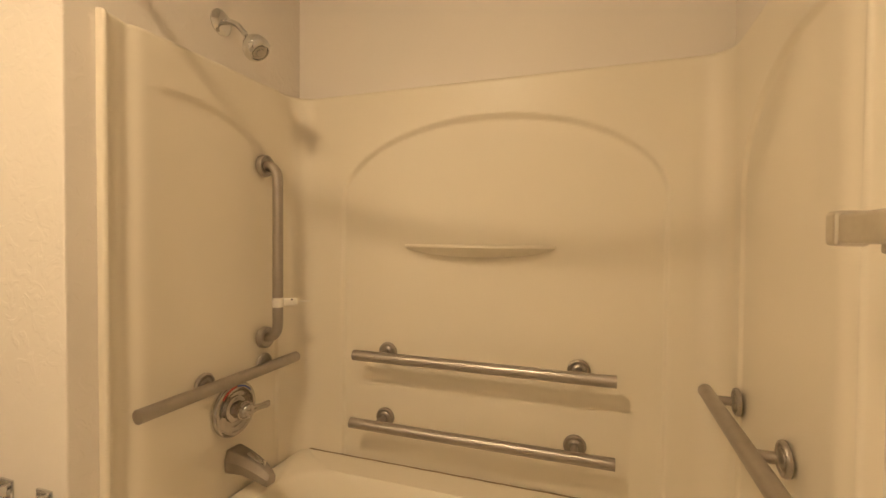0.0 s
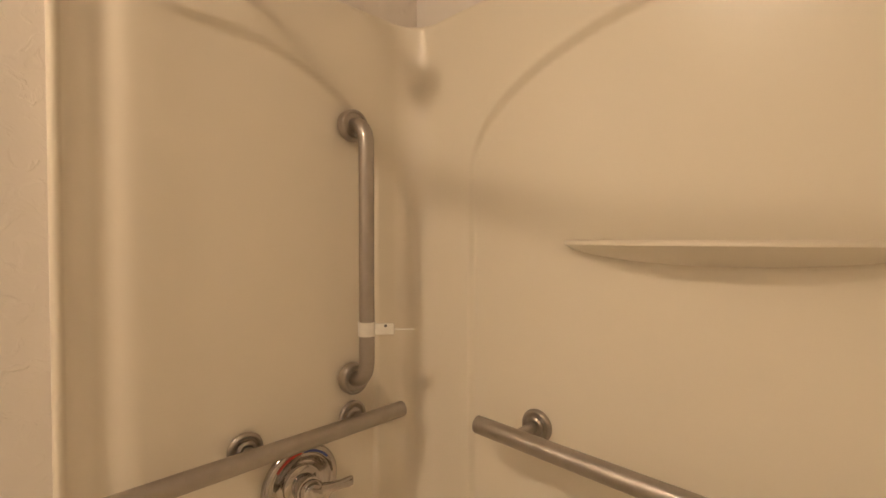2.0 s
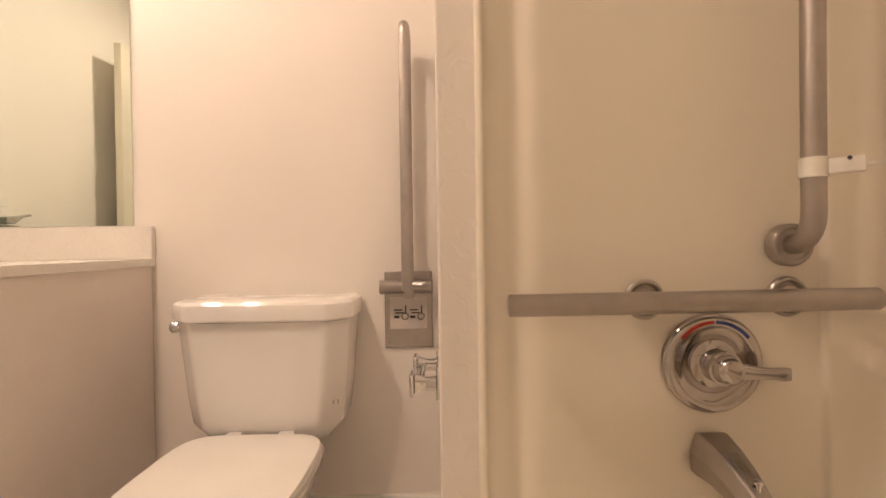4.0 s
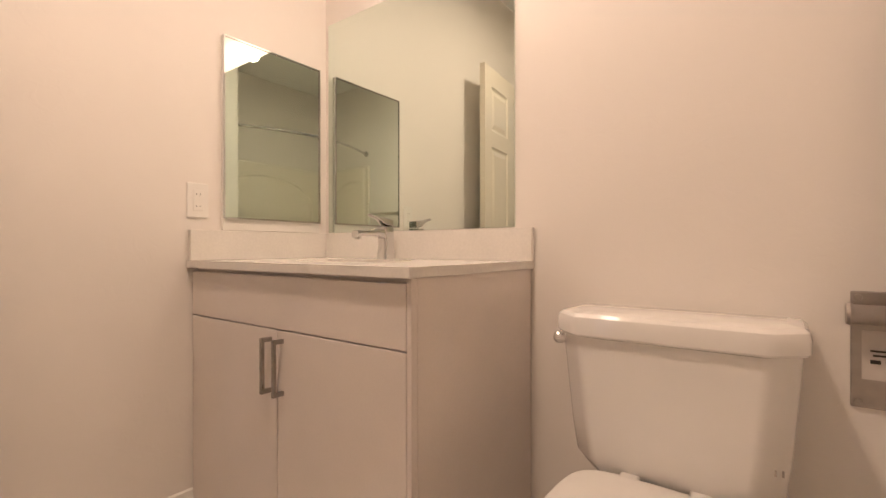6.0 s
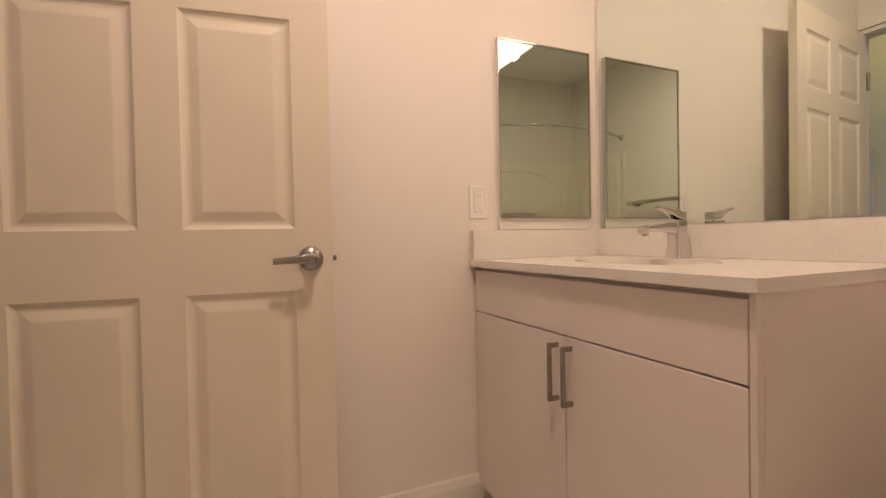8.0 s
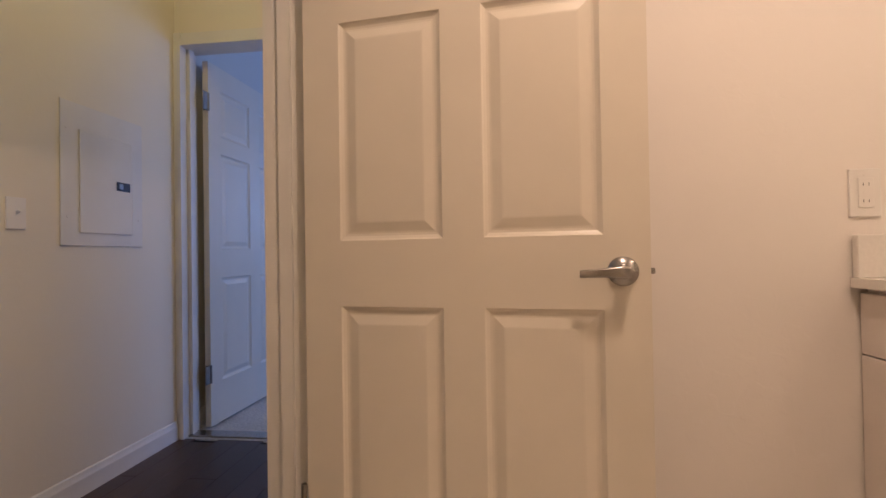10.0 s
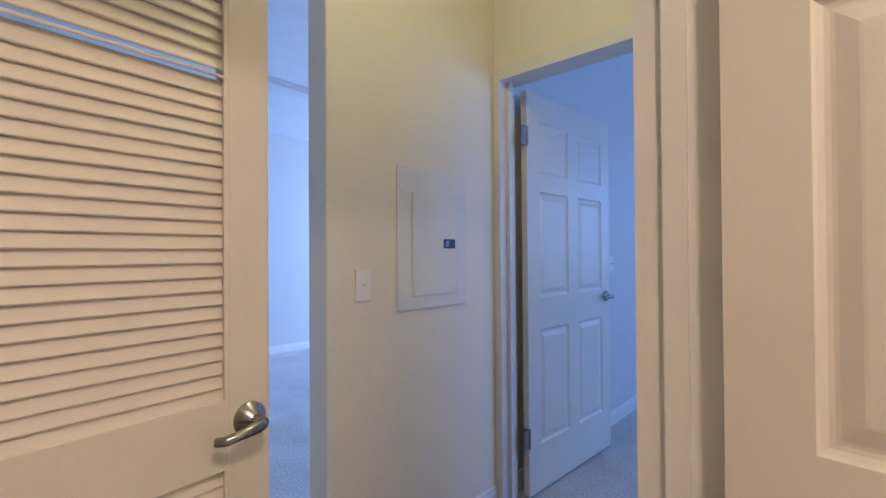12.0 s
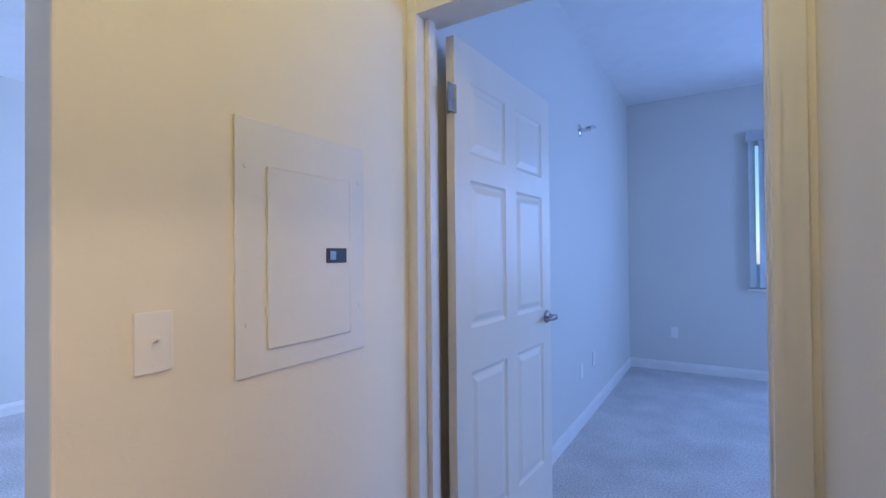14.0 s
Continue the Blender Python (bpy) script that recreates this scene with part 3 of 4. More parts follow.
arc_mark(92, 142, M_RED, "red_temperature_band")
arc_mark(38, 88, M_BLUE, "blue_temperature_band")
add("sleeve", lathe(bmesh.new(), vc, (1, 0, 0), [(0.003, 0.042), (0.008, 0.042), (0.011, 0.036), (0.013, 0.028), (0.030, 0.026), (0.031, 0.029), (0.040, 0.029), (0.041, 0.025), (0.056, 0.023), (0.062, 0.018), (0.064, 0.010), (0.064, 0.0)], 32), M_VALVE, valve, "", True)
bm = loft([[(vc.x + x, vc.y + d, vc.z + c + q) for x, q in [(o + u, w) for u, w in rounded(-a, -b, a, b, min(a, b) * 0.8, 4)]] for d, o, c, a, b in ((0.0, 0.050, 0.0, 0.011, 0.015), (0.018, 0.051, -0.001, 0.011, 0.014), (0.040, 0.053, -0.003, 0.0085, 0.0105), (0.068, 0.055, -0.005, 0.0065, 0.0095), (0.084, 0.056, -0.006, 0.006, 0.0115), (0.095, 0.056, -0.006, 0.005, 0.0105))])
add("lever", bm, M_VALVE, valve, "", True)
for dy, dz in ((-0.022, -0.038), (0.024, 0.032)):
    add("screw", lathe(bmesh.new(), vc + Vector((0.0045, dy * 2.0, dz * 1.35)), (1, 0, 0), [(0, 0.005), (0.002, 0.005), (0.002, 0)], 12), M_VALVE, valve)

spout = thing("tub_spout", (0, -0.35, 0.55), "satin metal tub spout with diverter knob", "tub spout")
bm = bmesh.new()
prev = None
for x, w, t, z0, z1 in ((-0.004, 0.036, 0.026, 0.516, 0.588), (0.006, 0.037, 0.027, 0.515, 0.590), (0.012, 0.036, 0.027, 0.516, 0.588), (0.05, 0.032, 0.023, 0.517, 0.580), (0.09, 0.028, 0.019, 0.508, 0.566), (0.125, 0.024, 0.015, 0.496, 0.548), (0.144, 0.021, 0.012, 0.492, 0.534), (0.149, 0.017, 0.010, 0.496, 0.528)):
    zm = z0 + 0.55 * (z1 - z0)
    ring = [bm.verts.new((x, -0.338 + y, z)) for y, z in ((-w, zm), (-w * 0.94, z0 + 0.006), (-w * 0.75, z0), (w * 0.75, z0), (w * 0.94, z0 + 0.006), (w, zm), (t, z1 - 0.002), (t - 0.004, z1), (-t + 0.004, z1), (-t, z1 - 0.002))]
    if prev:
        for k in range(len(ring)):
            bm.faces.new((prev[k], prev[(k + 1) % len(ring)], ring[(k + 1) % len(ring)], ring[k]))
    else:
        bm.faces.new(ring)
    prev = ring
bm.faces.new(prev)
add("body", bm, M_STEEL, spout, "", True, 0.35)
bm = box((-0.032, -0.008, -0.001), (0.032, 0.008, 0.0012), 0.0008, 1)
bm.transform(Matrix.Translation((0.088, -0.338, 0.5667)) @ Matrix.Rotation(math.atan2(0.018, 0.040), 4, "Y"))
add("diverter_track", bm, M_NICKEL, spout, "darker diverter track")
add("diverter_knob", lathe(bmesh.new(), (0.120, -0.338, 0.549), (0, 0, 1), [(0, 0.004), (0.010, 0.004), (0.011, 0.007), (0.015, 0.007), (0.017, 0.004), (0.017, 0)], 14), M_CHROME, spout, "", True)

rod = thing("shower_rod", (0.7, -0.74, 1.95), "curved chrome shower curtain rod", "shower rod")
ROD_Y = -0.70
pts = [(TUBW * i / 30, ROD_Y - 0.20 * math.sin(math.pi * i / 30), 1.93) for i in range(31)]
add("rail", tube(bmesh.new(), pts, 0.0125, 16), M_CHROME, rod, "", True)
for x, s in ((0.0, 1), (TUBW, -1)):
    add("wall_flange", lathe(bmesh.new(), (x - s * 0.012, ROD_Y, 1.93), (s, 0, 0), [(0, 0.03), (0.012, 0.03), (0.03, 0.016), (0.03, 0)], 24), M_CHROME, rod, "", True)

towel = thing("towel_bar", (1.39, -1.1, 1.28), "brushed metal towel bar on the wall beside the tub", "towel bar")
add("rail", box((1.360, -1.440, 1.262), (1.388, -0.868, 1.296), 0.005, 3), M_SATIN, towel)
for y in (-0.858, -1.440):
    add("end_cap", box((1.357, y - 0.014, 1.259), (1.391, y + 0.014, 1.299), 0.006, 3), M_SATIN, towel)
for y in (-0.905, -1.39):
    add("post", box((1.386, y - 0.010, 1.252), (TUBW + 0.010, y + 0.010, 1.274), 0.003), M_SATIN, towel)
    add("wall_plate", box((TUBW + 0.006, y - 0.024, 1.240), (TUBW + 0.014, y + 0.024, 1.288), 0.003), M_SATIN, towel)

# ---- toilet ----
toilet = thing("toilet", (-0.3, -1.289, 0), "white porcelain toilet with closed lid and tank", "toilet")
TY, TZ = -1.304, -0.012


def tank_ring(half, x0, x1, z, cut=0.055, r=0.012):
    """Plan of the tank: square at the wall, front corners cut and softened."""
    pts = [(x0, -half), (x1 - cut * 0.8, -half), (x1, -half + cut), (x1, half - cut), (x1 - cut * 0.8, half), (x0, half)]
    out = []
    for k, p in enumerate(pts):
        q0, q1 = pts[k - 1], pts[(k + 1) % len(pts)]
        for v in bend((*q0, 0), (*p, 0), (*q1, 0), r, 4):
            out.append((v.x + 0.010 * max(0.0, 1 - (v.y / half) ** 2) * (v.x > x1 - 0.01), TY + v.y, z + TZ))
    return out


add("tank", loft([tank_ring(0.165, -0.62, -0.485, 0.392, 0.04), tank_ring(0.175, -0.63, -0.470, 0.400, 0.045), tank_ring(0.212, -0.635, -0.452, 0.445), tank_ring(0.222, -0.636, -0.447, 0.52), tank_ring(0.237, -0.637, -0.436, 0.70), tank_ring(0.240, -0.637, -0.435, 0.736)]), M_PORC, toilet, "", True, 0.5)
add("tank_lid", loft([tank_ring(0.247, -0.638, -0.427, 0.7385, 0.057), tank_ring(0.251, -0.640, -0.421, 0.744, 0.06), tank_ring(0.252, -0.640, -0.420, 0.770, 0.06), tank_ring(0.249, -0.638, -0.423, 0.784, 0.06), tank_ring(0.240, -0.63, -0.432, 0.792, 0.055), tank_ring(0.215, -0.61, -0.455, 0.796, 0.05)]), M_PORC, toilet, "", True, 0.5)
for k in range(2):
    add("maker_mark", box((-0.4655 + 0.004 * k, TY + 0.205 - 0.012 * k, 0.492), (-0.4625 + 0.004 * k, TY + 0.209 - 0.012 * k, 0.504)), M_STEEL, toilet, "small grey printed mark")
lev = add("flush_lever", lathe(bmesh.new(), (-0.505, TY - 0.232, 0.704), (0, -1, 0), [(0, 0.012), (0.012, 0.012), (0.02, 0.016), (0.034, 0.017), (0.040, 0.012), (0.040, 0)], 20), M_CHROME, toilet, "chrome flush lever", True)


def oval(cx, rx_f, rx_b, ry, z, n=40):
    out = []
    for k in range(n):
        t = 2 * math.pi * k / n
        c, s = math.cos(t), math.sin(t)
        e = 0.9 if c > 0 else 0.38
        out.append((cx + (rx_f if c > 0 else rx_b) * (abs(c) ** (1.0 if c > 0 else 0.38)) * (1 if c >= 0 else -1), TY + ry * (abs(s) ** e) * (1 if s >= 0 else -1), z + TZ * min(1.0, z / 0.3)))
    return out


add("bowl", loft([oval(-0.26, 0.20, 0.26, 0.11, 0.0), oval(-0.26, 0.19, 0.25, 0.105, 0.06), oval(-0.25, 0.20, 0.24, 0.10, 0.18), oval(-0.22, 0.29, 0.28, 0.155, 0.30), oval(-0.20, 0.33, 0.30, 0.182, 0.37), oval(-0.20, 0.335, 0.30, 0.185, 0.392)]), M_PORC, toilet, "", True, 0.7)
add("seat", loft([oval(-0.20, 0.335, 0.235, 0.185, 0.394), oval(-0.20, 0.34, 0.24, 0.190, 0.400), oval(-0.20, 0.34, 0.24, 0.190, 0.410), oval(-0.20, 0.335, 0.235, 0.186, 0.416)]), M_PLASTIC, toilet, "", True, 0.7)
add("seat_lid", loft([oval(-0.20, 0.338, 0.238, 0.189, 0.418), oval(-0.20, 0.340, 0.240, 0.191, 0.424), oval(-0.20, 0.335, 0.235, 0.187, 0.434), oval(-0.20, 0.30, 0.20, 0.155, 0.440)]), M_PLASTIC, toilet, "", True, 0.7)
for s in (-1, 1):
    add("hinge_cap", box((-0.455, TY + s * 0.07 - 0.022, 0.387), (-0.405, TY + s * 0.07 + 0.022, 0.424), 0.006), M_PLASTIC, toilet)

# ---- fold-up support arm beside the toilet ----
arm = thing("fold_up_grab_bar", (-0.64, -0.905, 0.72), "fold-up stainless toilet support rail standing raised on its wall plate", "grab bar")
add("wall_plate", box((XW, -0.985, 0.605), (XW + 0.008, -0.835, 0.845), 0.003), M_STEEL, arm)
for y, z in ((-0.973, 0.618), (-0.847, 0.618), (-0.973, 0.832), (-0.847, 0.832)):
    add("screw", lathe(bmesh.new(), (XW + 0.008, y, z), (1, 0, 0), [(0, 0.007), (0.003, 0.006), (0.003, 0)], 14), M_STEEL, arm)
add("hinge_barrel", lathe(bmesh.new(), (XW + 0.042, -0.995, 0.800), (0, 1, 0), [(0, 0), (0, 0.020), (0.006, 0.023), (0.012, 0.020), (0.150, 0.020), (0.156, 0.023), (0.162, 0.020), (0.162, 0)], 24), M_STEEL, arm, "", True, 0.5)
za, zb, xa, xb = 0.765, 1.565, XW + 0.048, XW + 0.132
loop = [(xb, -0.905, za + 0.03)] + bend((xb, -0.905, za), (xb, -0.905, zb), (xa, -0.905, zb), 0.034, 10) + bend((xb, -0.905, zb), (xa, -0.905, zb), (xa, -0.905, za), 0.034, 10) + [(xa, -0.905, za)]
add("rail", tube(bmesh.new(), loop, 0.0155, 20), M_STEEL, arm, "", True, 0.8)
lab = add("instruction_label", box((XW + 0.009, -0.968, 0.665), (XW + 0.0096, -0.852, 0.765)), M_LABEL, arm, "paper label with two black pictograms")
for y0 in (-0.955, -0.905):
    for lo, hi in (((y0, 0.722), (y0 + 0.026, 0.726)), ((y0 + 0.004, 0.713), (y0 + 0.030, 0.717)), ((y0, 0.698), (y0 + 0.016, 0.706)), ((y0 + 0.034, 0.712), (y0 + 0.038, 0.738))):
        under(part("print_mark", box((XW + 0.0097, lo[0], lo[1]), (XW + 0.0101, hi[0], hi[1])), M_BLACK), lab)
    ring = [(XW + 0.0102, y0 + 0.034 + 0.010 * math.cos(t * math.pi / 10), 0.704 + 0.010 * math.sin(t * math.pi / 10)) for t in range(21)]
    under(part("print_mark", tube(bmesh.new(), ring, 0.0014, 6), M_BLACK), lab)

tp = thing("toilet_paper_holder", (-0.155, WING, 0.658), "polished chrome two-post toilet paper holder with no roll", "paper holder")
for x in (-0.085, -0.225):
    add("backplate", box((x - 0.026, WING - 0.007, 0.632), (x + 0.026, WING, 0.684), 0.003), M_CHROME, tp)
    bm = loft([[(x + u, WING - y, 0.658 + v) for u, v in rounded(-w, -w, w, w, 0.004, 3)] for y, w in ((0.006, 0.013), (0.022, 0.011), (0.036, 0.013), (0.047, 0.016), (0.050, 0.014))])
    add("post", bm, M_CHROME, tp, "", True, 0.6)
    add("end_cap", box((x - 0.019, WING - 0.058, 0.636), (x + 0.019, WING - 0.049, 0.680), 0.003), M_CHROME, tp)
add("roller", tube(bmesh.new(), [(-0.213, WING - 0.038, 0.658), (-0.097, WING - 0.038, 0.658)], 0.008, 16), M_CHROME, tp, "", True)

# ---- vanity ----
VX, VY0, VY1, VZ = -0.085, YS + 0.004, -1.712, 0.872
vanity = thing("vanity_cabinet", (-0.36, -2.19, 0), "white flat-front bathroom vanity with false drawer over two doors", "cabinet")
bm = box((XW + 0.003, VY0, 0.10), (VX - 0.020, VY1, VZ), 0.001, 1)
add("body", bm, M_LAM, vanity)
add("toe_kick", box((XW + 0.01, VY0 + 0.002, 0.0), (VX - 0.075, VY1 - 0.002, 0.10)), M_LAM, vanity, "recessed toe kick")
add("side_panel", box((VX - 0.0195, VY1 - 0.012, 0.10), (VX, VY1 + 0.0005, VZ), 0.001, 1), M_LAM, vanity)
add("drawer_front", box((VX - 0.019, VY0 + 0.004, 0.7185), (VX - 0.001, VY1 - 0.0145, 0.860), 0.0015, 1), M_LAM, vanity)
YM = -2.187
for y0, y1, s in ((VY0 + 0.004, YM - 0.0015, -1), (YM + 0.0015, VY1 - 0.0145, 1)):
    d = add("door", box((VX - 0.019, y0, 0.105), (VX - 0.001, y1, 0.7145), 0.0015, 1), M_LAM, vanity)
    y = YM + s * 0.027
    bm = bmesh.new()
    cuboid(bm, (VX + 0.022, y - 0.005, 0.545), (VX + 0.032, y + 0.005, 0.695), 0.001, 1)
    for z in (0.545, 0.683):
        cuboid(bm, (VX - 0.001, y - 0.0048, z), (VX + 0.030, y + 0.0048, z + 0.012), 0.001, 1)
    under(part("handle", bm, M_NICKEL, None, "satin nickel square bar handle"), d)

counter = thing("vanity_counter", (-0.36, -2.19, VZ), "white quartz counter with backsplash over the vanity", "countertop")
CZ = 0.896
SX, SY = -0.37, -2.20
bm = bmesh.new()
o = [bm.verts.new((x, y, CZ)) for x, y in rounded(XW + 0.002, VY0, VX + 0.018, VY1 + 0.012, 0.004, 8)]
i_ = [bm.verts.new((SX + 0.155 * math.cos(2 * math.pi * (k + 0.5) / 36 ), SY + 0.215 * math.sin(2 * math.pi * (k + 0.5) / 36), CZ)) for k in range(36)]
o2 = [bm.verts.new((v.co.x, v.co.y, VZ + 0.001)) for v in o]
i2 = [bm.verts.new((v.co.x, v.co.y, VZ + 0.001)) for v in i_]
n = len(o)
for A in ((o, i_), (o2, i2)):
    j0 = min(range(n), key=lambda j: math.atan2(A[0][j].co.y - SY, A[0][j].co.x - SX) % (2 * math.pi))
    for k in range(36):
        bm.faces.new((A[0][(j0 + k) % n], A[0][(j0 + k + 1) % n], A[1][(k + 1) % 36], A[1][k]))
for A in ((o, o2), (i_, i2)):
    m_ = len(A[0])
    for k in range(m_):
        bm.faces.new((A[0][k], A[0][(k + 1) % m_], A[1][(k + 1) % m_], A[1][k]))
add("slab", bm, M_QUARTZ, counter)
add("backsplash", box((XW + 0.002, VY0 + 0.020, CZ), (XW + 0.022, VY1 + 0.012, 0.997), 0.0015, 1), M_QUARTZ, counter)
add("side_splash", box((XW + 0.002, VY0, CZ), (VX + 0.012, VY0 + 0.020, 0.997), 0.0015, 1), M_QUARTZ, counter)
bm = bmesh.new()
R = []
for f, z in ((1.0, CZ - 0.020), (0.99, CZ - 0.04), (0.93, CZ - 0.09), (0.75, CZ - 0.13), (0.35, CZ - 0.145), (0.08, CZ - 0.147)):
    R.append([(SX + 0.162 * f * math.cos(2 * math.pi * k / 36), SY + 0.222 * f * math.sin(2 * math.pi * k / 36), z) for k in range(36)])
add("basin", loft(R, False), M_PORC, counter, "undermount white basin", True)

faucet = thing("vanity_faucet", (-0.555, -2.225, CZ), "chrome single-lever basin faucet", "faucet")
FX, FY = -0.555, -2.235
bm = loft([[(FX + x, FY + y, CZ + z) for x, y in rounded(-a, -b, c, b, 0.008, 4)] for a, b, c, z in ((0.028, 0.027, 0.028, 0.0), (0.027, 0.025, 0.027, 0.006), (0.023, 0.022, 0.021, 0.05), (0.023, 0.022, 0.024, 0.085), (0.022, 0.021, 0.026, 0.115))])
add("body", bm, M_CHROME, faucet, "", True, 0.7)
bm = loft([[(FX + x, FY + y, CZ + z) for y, z in rounded(-w, z0, w, z1, 0.006, 4)] for x, w, z0, z1 in ((0.010, 0.019, 0.070, 0.109), (0.05, 0.018, 0.081, 0.107), (0.130, 0.017, 0.083, 0.101), (0.146, 0.016, 0.075, 0.098))])
add("spout", bm, M_CHROME, faucet, "", True, 0.7)
add("aerator", lathe(bmesh.new(), (FX + 0.133, FY, CZ + 0.080), (0, 0, -1), [(0, 0.011), (0.010, 0.011), (0.010, 0)], 16), M_CHROME, faucet, "", True)
bm = loft([[(FX + x, FY + y, CZ + z) for y, z in rounded(-w, z0, w, z1, 0.005, 4)] for x, w, z0, z1 in ((-0.020, 0.018, 0.117, 0.142), (0.012, 0.018, 0.120, 0.146), (0.05, 0.010, 0.142, 0.152), (0.082, 0.009, 0.150, 0.158))])
add("lever", bm, M_CHROME, faucet, "", True, 0.7)

mirror = thing("vanity_mirror", (XW, -2.2, 1.45), "large frameless mirror with polished edge over the vanity", "mirror")
add("glass", box((XW, YS + 0.022, 1.000), (XW + 0.006, -1.765, 1.885), 0.001, 1), M_MIRROR, mirror)

cab = thing("medicine_cabinet", (-0.39, YS, 1.35), "mirrored medicine cabinet with thin chrome edge on the side wall", "cabinet")
add("case", box((-0.598, YS, 0.9985), (-0.186, YS + 0.012, 1.682), 0.002, 1), M_TRIM, cab, "white painted cabinet frame")
d = add("mirror_door", box((-0.592, YS + 0.012, 1.046), (-0.192, YS + 0.018, 1.676), 0.0008, 1), M_MIRROR, cab)
bm = bmesh.new()
for lo, hi in (((-0.598, 1.040), (-0.186, 1.046)), ((-0.598, 1.676), (-0.186, 1.682)), ((-0.598, 1.046), (-0.592, 1.676)), ((-0.192, 1.046), (-0.186, 1.676))):
    cuboid(bm, (lo[0], YS + 0.012, lo[1]), (hi[0], YS + 0.021, hi[1]))
under(part("edge_trim", bm, M_CHROME, None, "thin chrome edge"), d)

fix = thing("ceiling_light", (LX, LY, LZ), "round flush opal glass ceiling light", "ceiling lamp")
add("base_ring", lathe(bmesh.new(), (LX, LY, LZ), (0, 0, -1), [(0, 0.17), (0.02, 0.17), (0.03, 0.155), (0.03, 0)], 40), M_NICKEL, fix, "", True)
add("shade", lathe(bmesh.new(), (LX, LY, LZ - 0.03), (0, 0, -1), [(0, 0.15), (0.02, 0.145), (0.045, 0.11), (0.058, 0.06), (0.062, 0.0)], 40), M_SHADE, fix, "", True)
vl = thing("vanity_light", (XW, -1.97, 2.21), "chrome wall light with opal glass shades over the mirror", "wall lamp")
add("backplate", box((XW, -2.21, 2.175), (XW + 0.022, -1.73, 2.255), 0.004), M_CHROME, vl)
for vy in VANITY_Y:
    add("socket_cap", lathe(bmesh.new(), (-0.50, vy, 2.225), (0, 0, -1), [(0, 0.014), (0.012, 0.030), (0.022, 0.032), (0.022, 0.0)], 28), M_CHROME, vl, "", True)
    add("arm", tube(bmesh.new(), [(XW + 0.02, vy, 2.218), (-0.50, vy, 2.218)], 0.010, 14), M_CHROME, vl, "", True)
    shade = lathe_shell((-0.50, vy, 2.203), [(0, 0.030), (0.05, 0.040), (0.11, 0.052), (0.172, 0.060)], 0.004)
    add("shade", shade, M_SHADE, vl, "lit opal glass shade open at the bottom", True)
hl = thing("ceiling_light", (1.72, -2.85, ZC), "small round opal glass hall ceiling light", "ceiling lamp")
add("base_ring", lathe(bmesh.new(), (1.72, -2.85, ZC), (0, 0, -1), [(0, 0.13), (0.02, 0.13), (0.02, 0)], 40), M_NICKEL, hl, "", True)


def outlet(at, axis, group="wall plates", kind_="outlet", label="white duplex outlet plate on the wall", w=0.070, h=0.115, facing=1):
    """Wall plate in its own axes: x across, y out of the wall."""
    m = Matrix.Translation(at) @ Matrix.Rotation(axis, 4, "Z")
    ob = thing(kind_ + "_plate", at, label, kind_, group, m=m)

    def p(name, bm, mat, lb=""):
        bm.transform(m)
        return add(name, bm, mat, ob, lb)
    p("plate", box((-w / 2, 0, -h / 2), (w / 2, 0.006, h / 2), 0.0025), M_PLASTIC)
    if kind_ == "outlet":
        p("socket_face", box((-0.017, 0.006, -0.035), (0.017, 0.0085, 0.035), 0.001, 1), M_PLASTIC)
        for z in (-0.020, 0.020):
            for x in (-0.006, 0.006):
                p("slot", box((x - 0.0006, 0.0083, z - 0.0035), (x + 0.0006, 0.0088, z + 0.0035)), M_DARK)
        for z in (-0.004, 0.003):
            p("test_button", box((-0.006, 0.0083, z - 0.002), (0.006, 0.0098, z + 0.003)), M_PLASTIC)
    elif kind_ == "switch":
        p("toggle_collar", box((-0.005, 0.006, -0.012), (0.005, 0.0072, 0.012)), M_PLASTIC)
        bm = box((-0.004, 0, -0.004), (0.004, 0.016, 0.004), 0.001, 1)
        bm.transform(Matrix.Translation((0, 0.005, 0.002)) @ Matrix.Rotation(0.45, 4, "X"))
        p("toggle", bm, M_PLASTIC)
    for z in ((-0.042, 0.042) if kind_ != "blank" else (0,)):
        bm = lathe(bmesh.new(), (0, 0.006, z), (0, 1, 0), [(0, 0.003), (0.0006, 0.0028), (0.0006, 0)], 10)
        p("screw", bm, M_PLASTIC)
    return ob


outlet((-0.105, YS, 1.097), 0)
# ---- doors ----


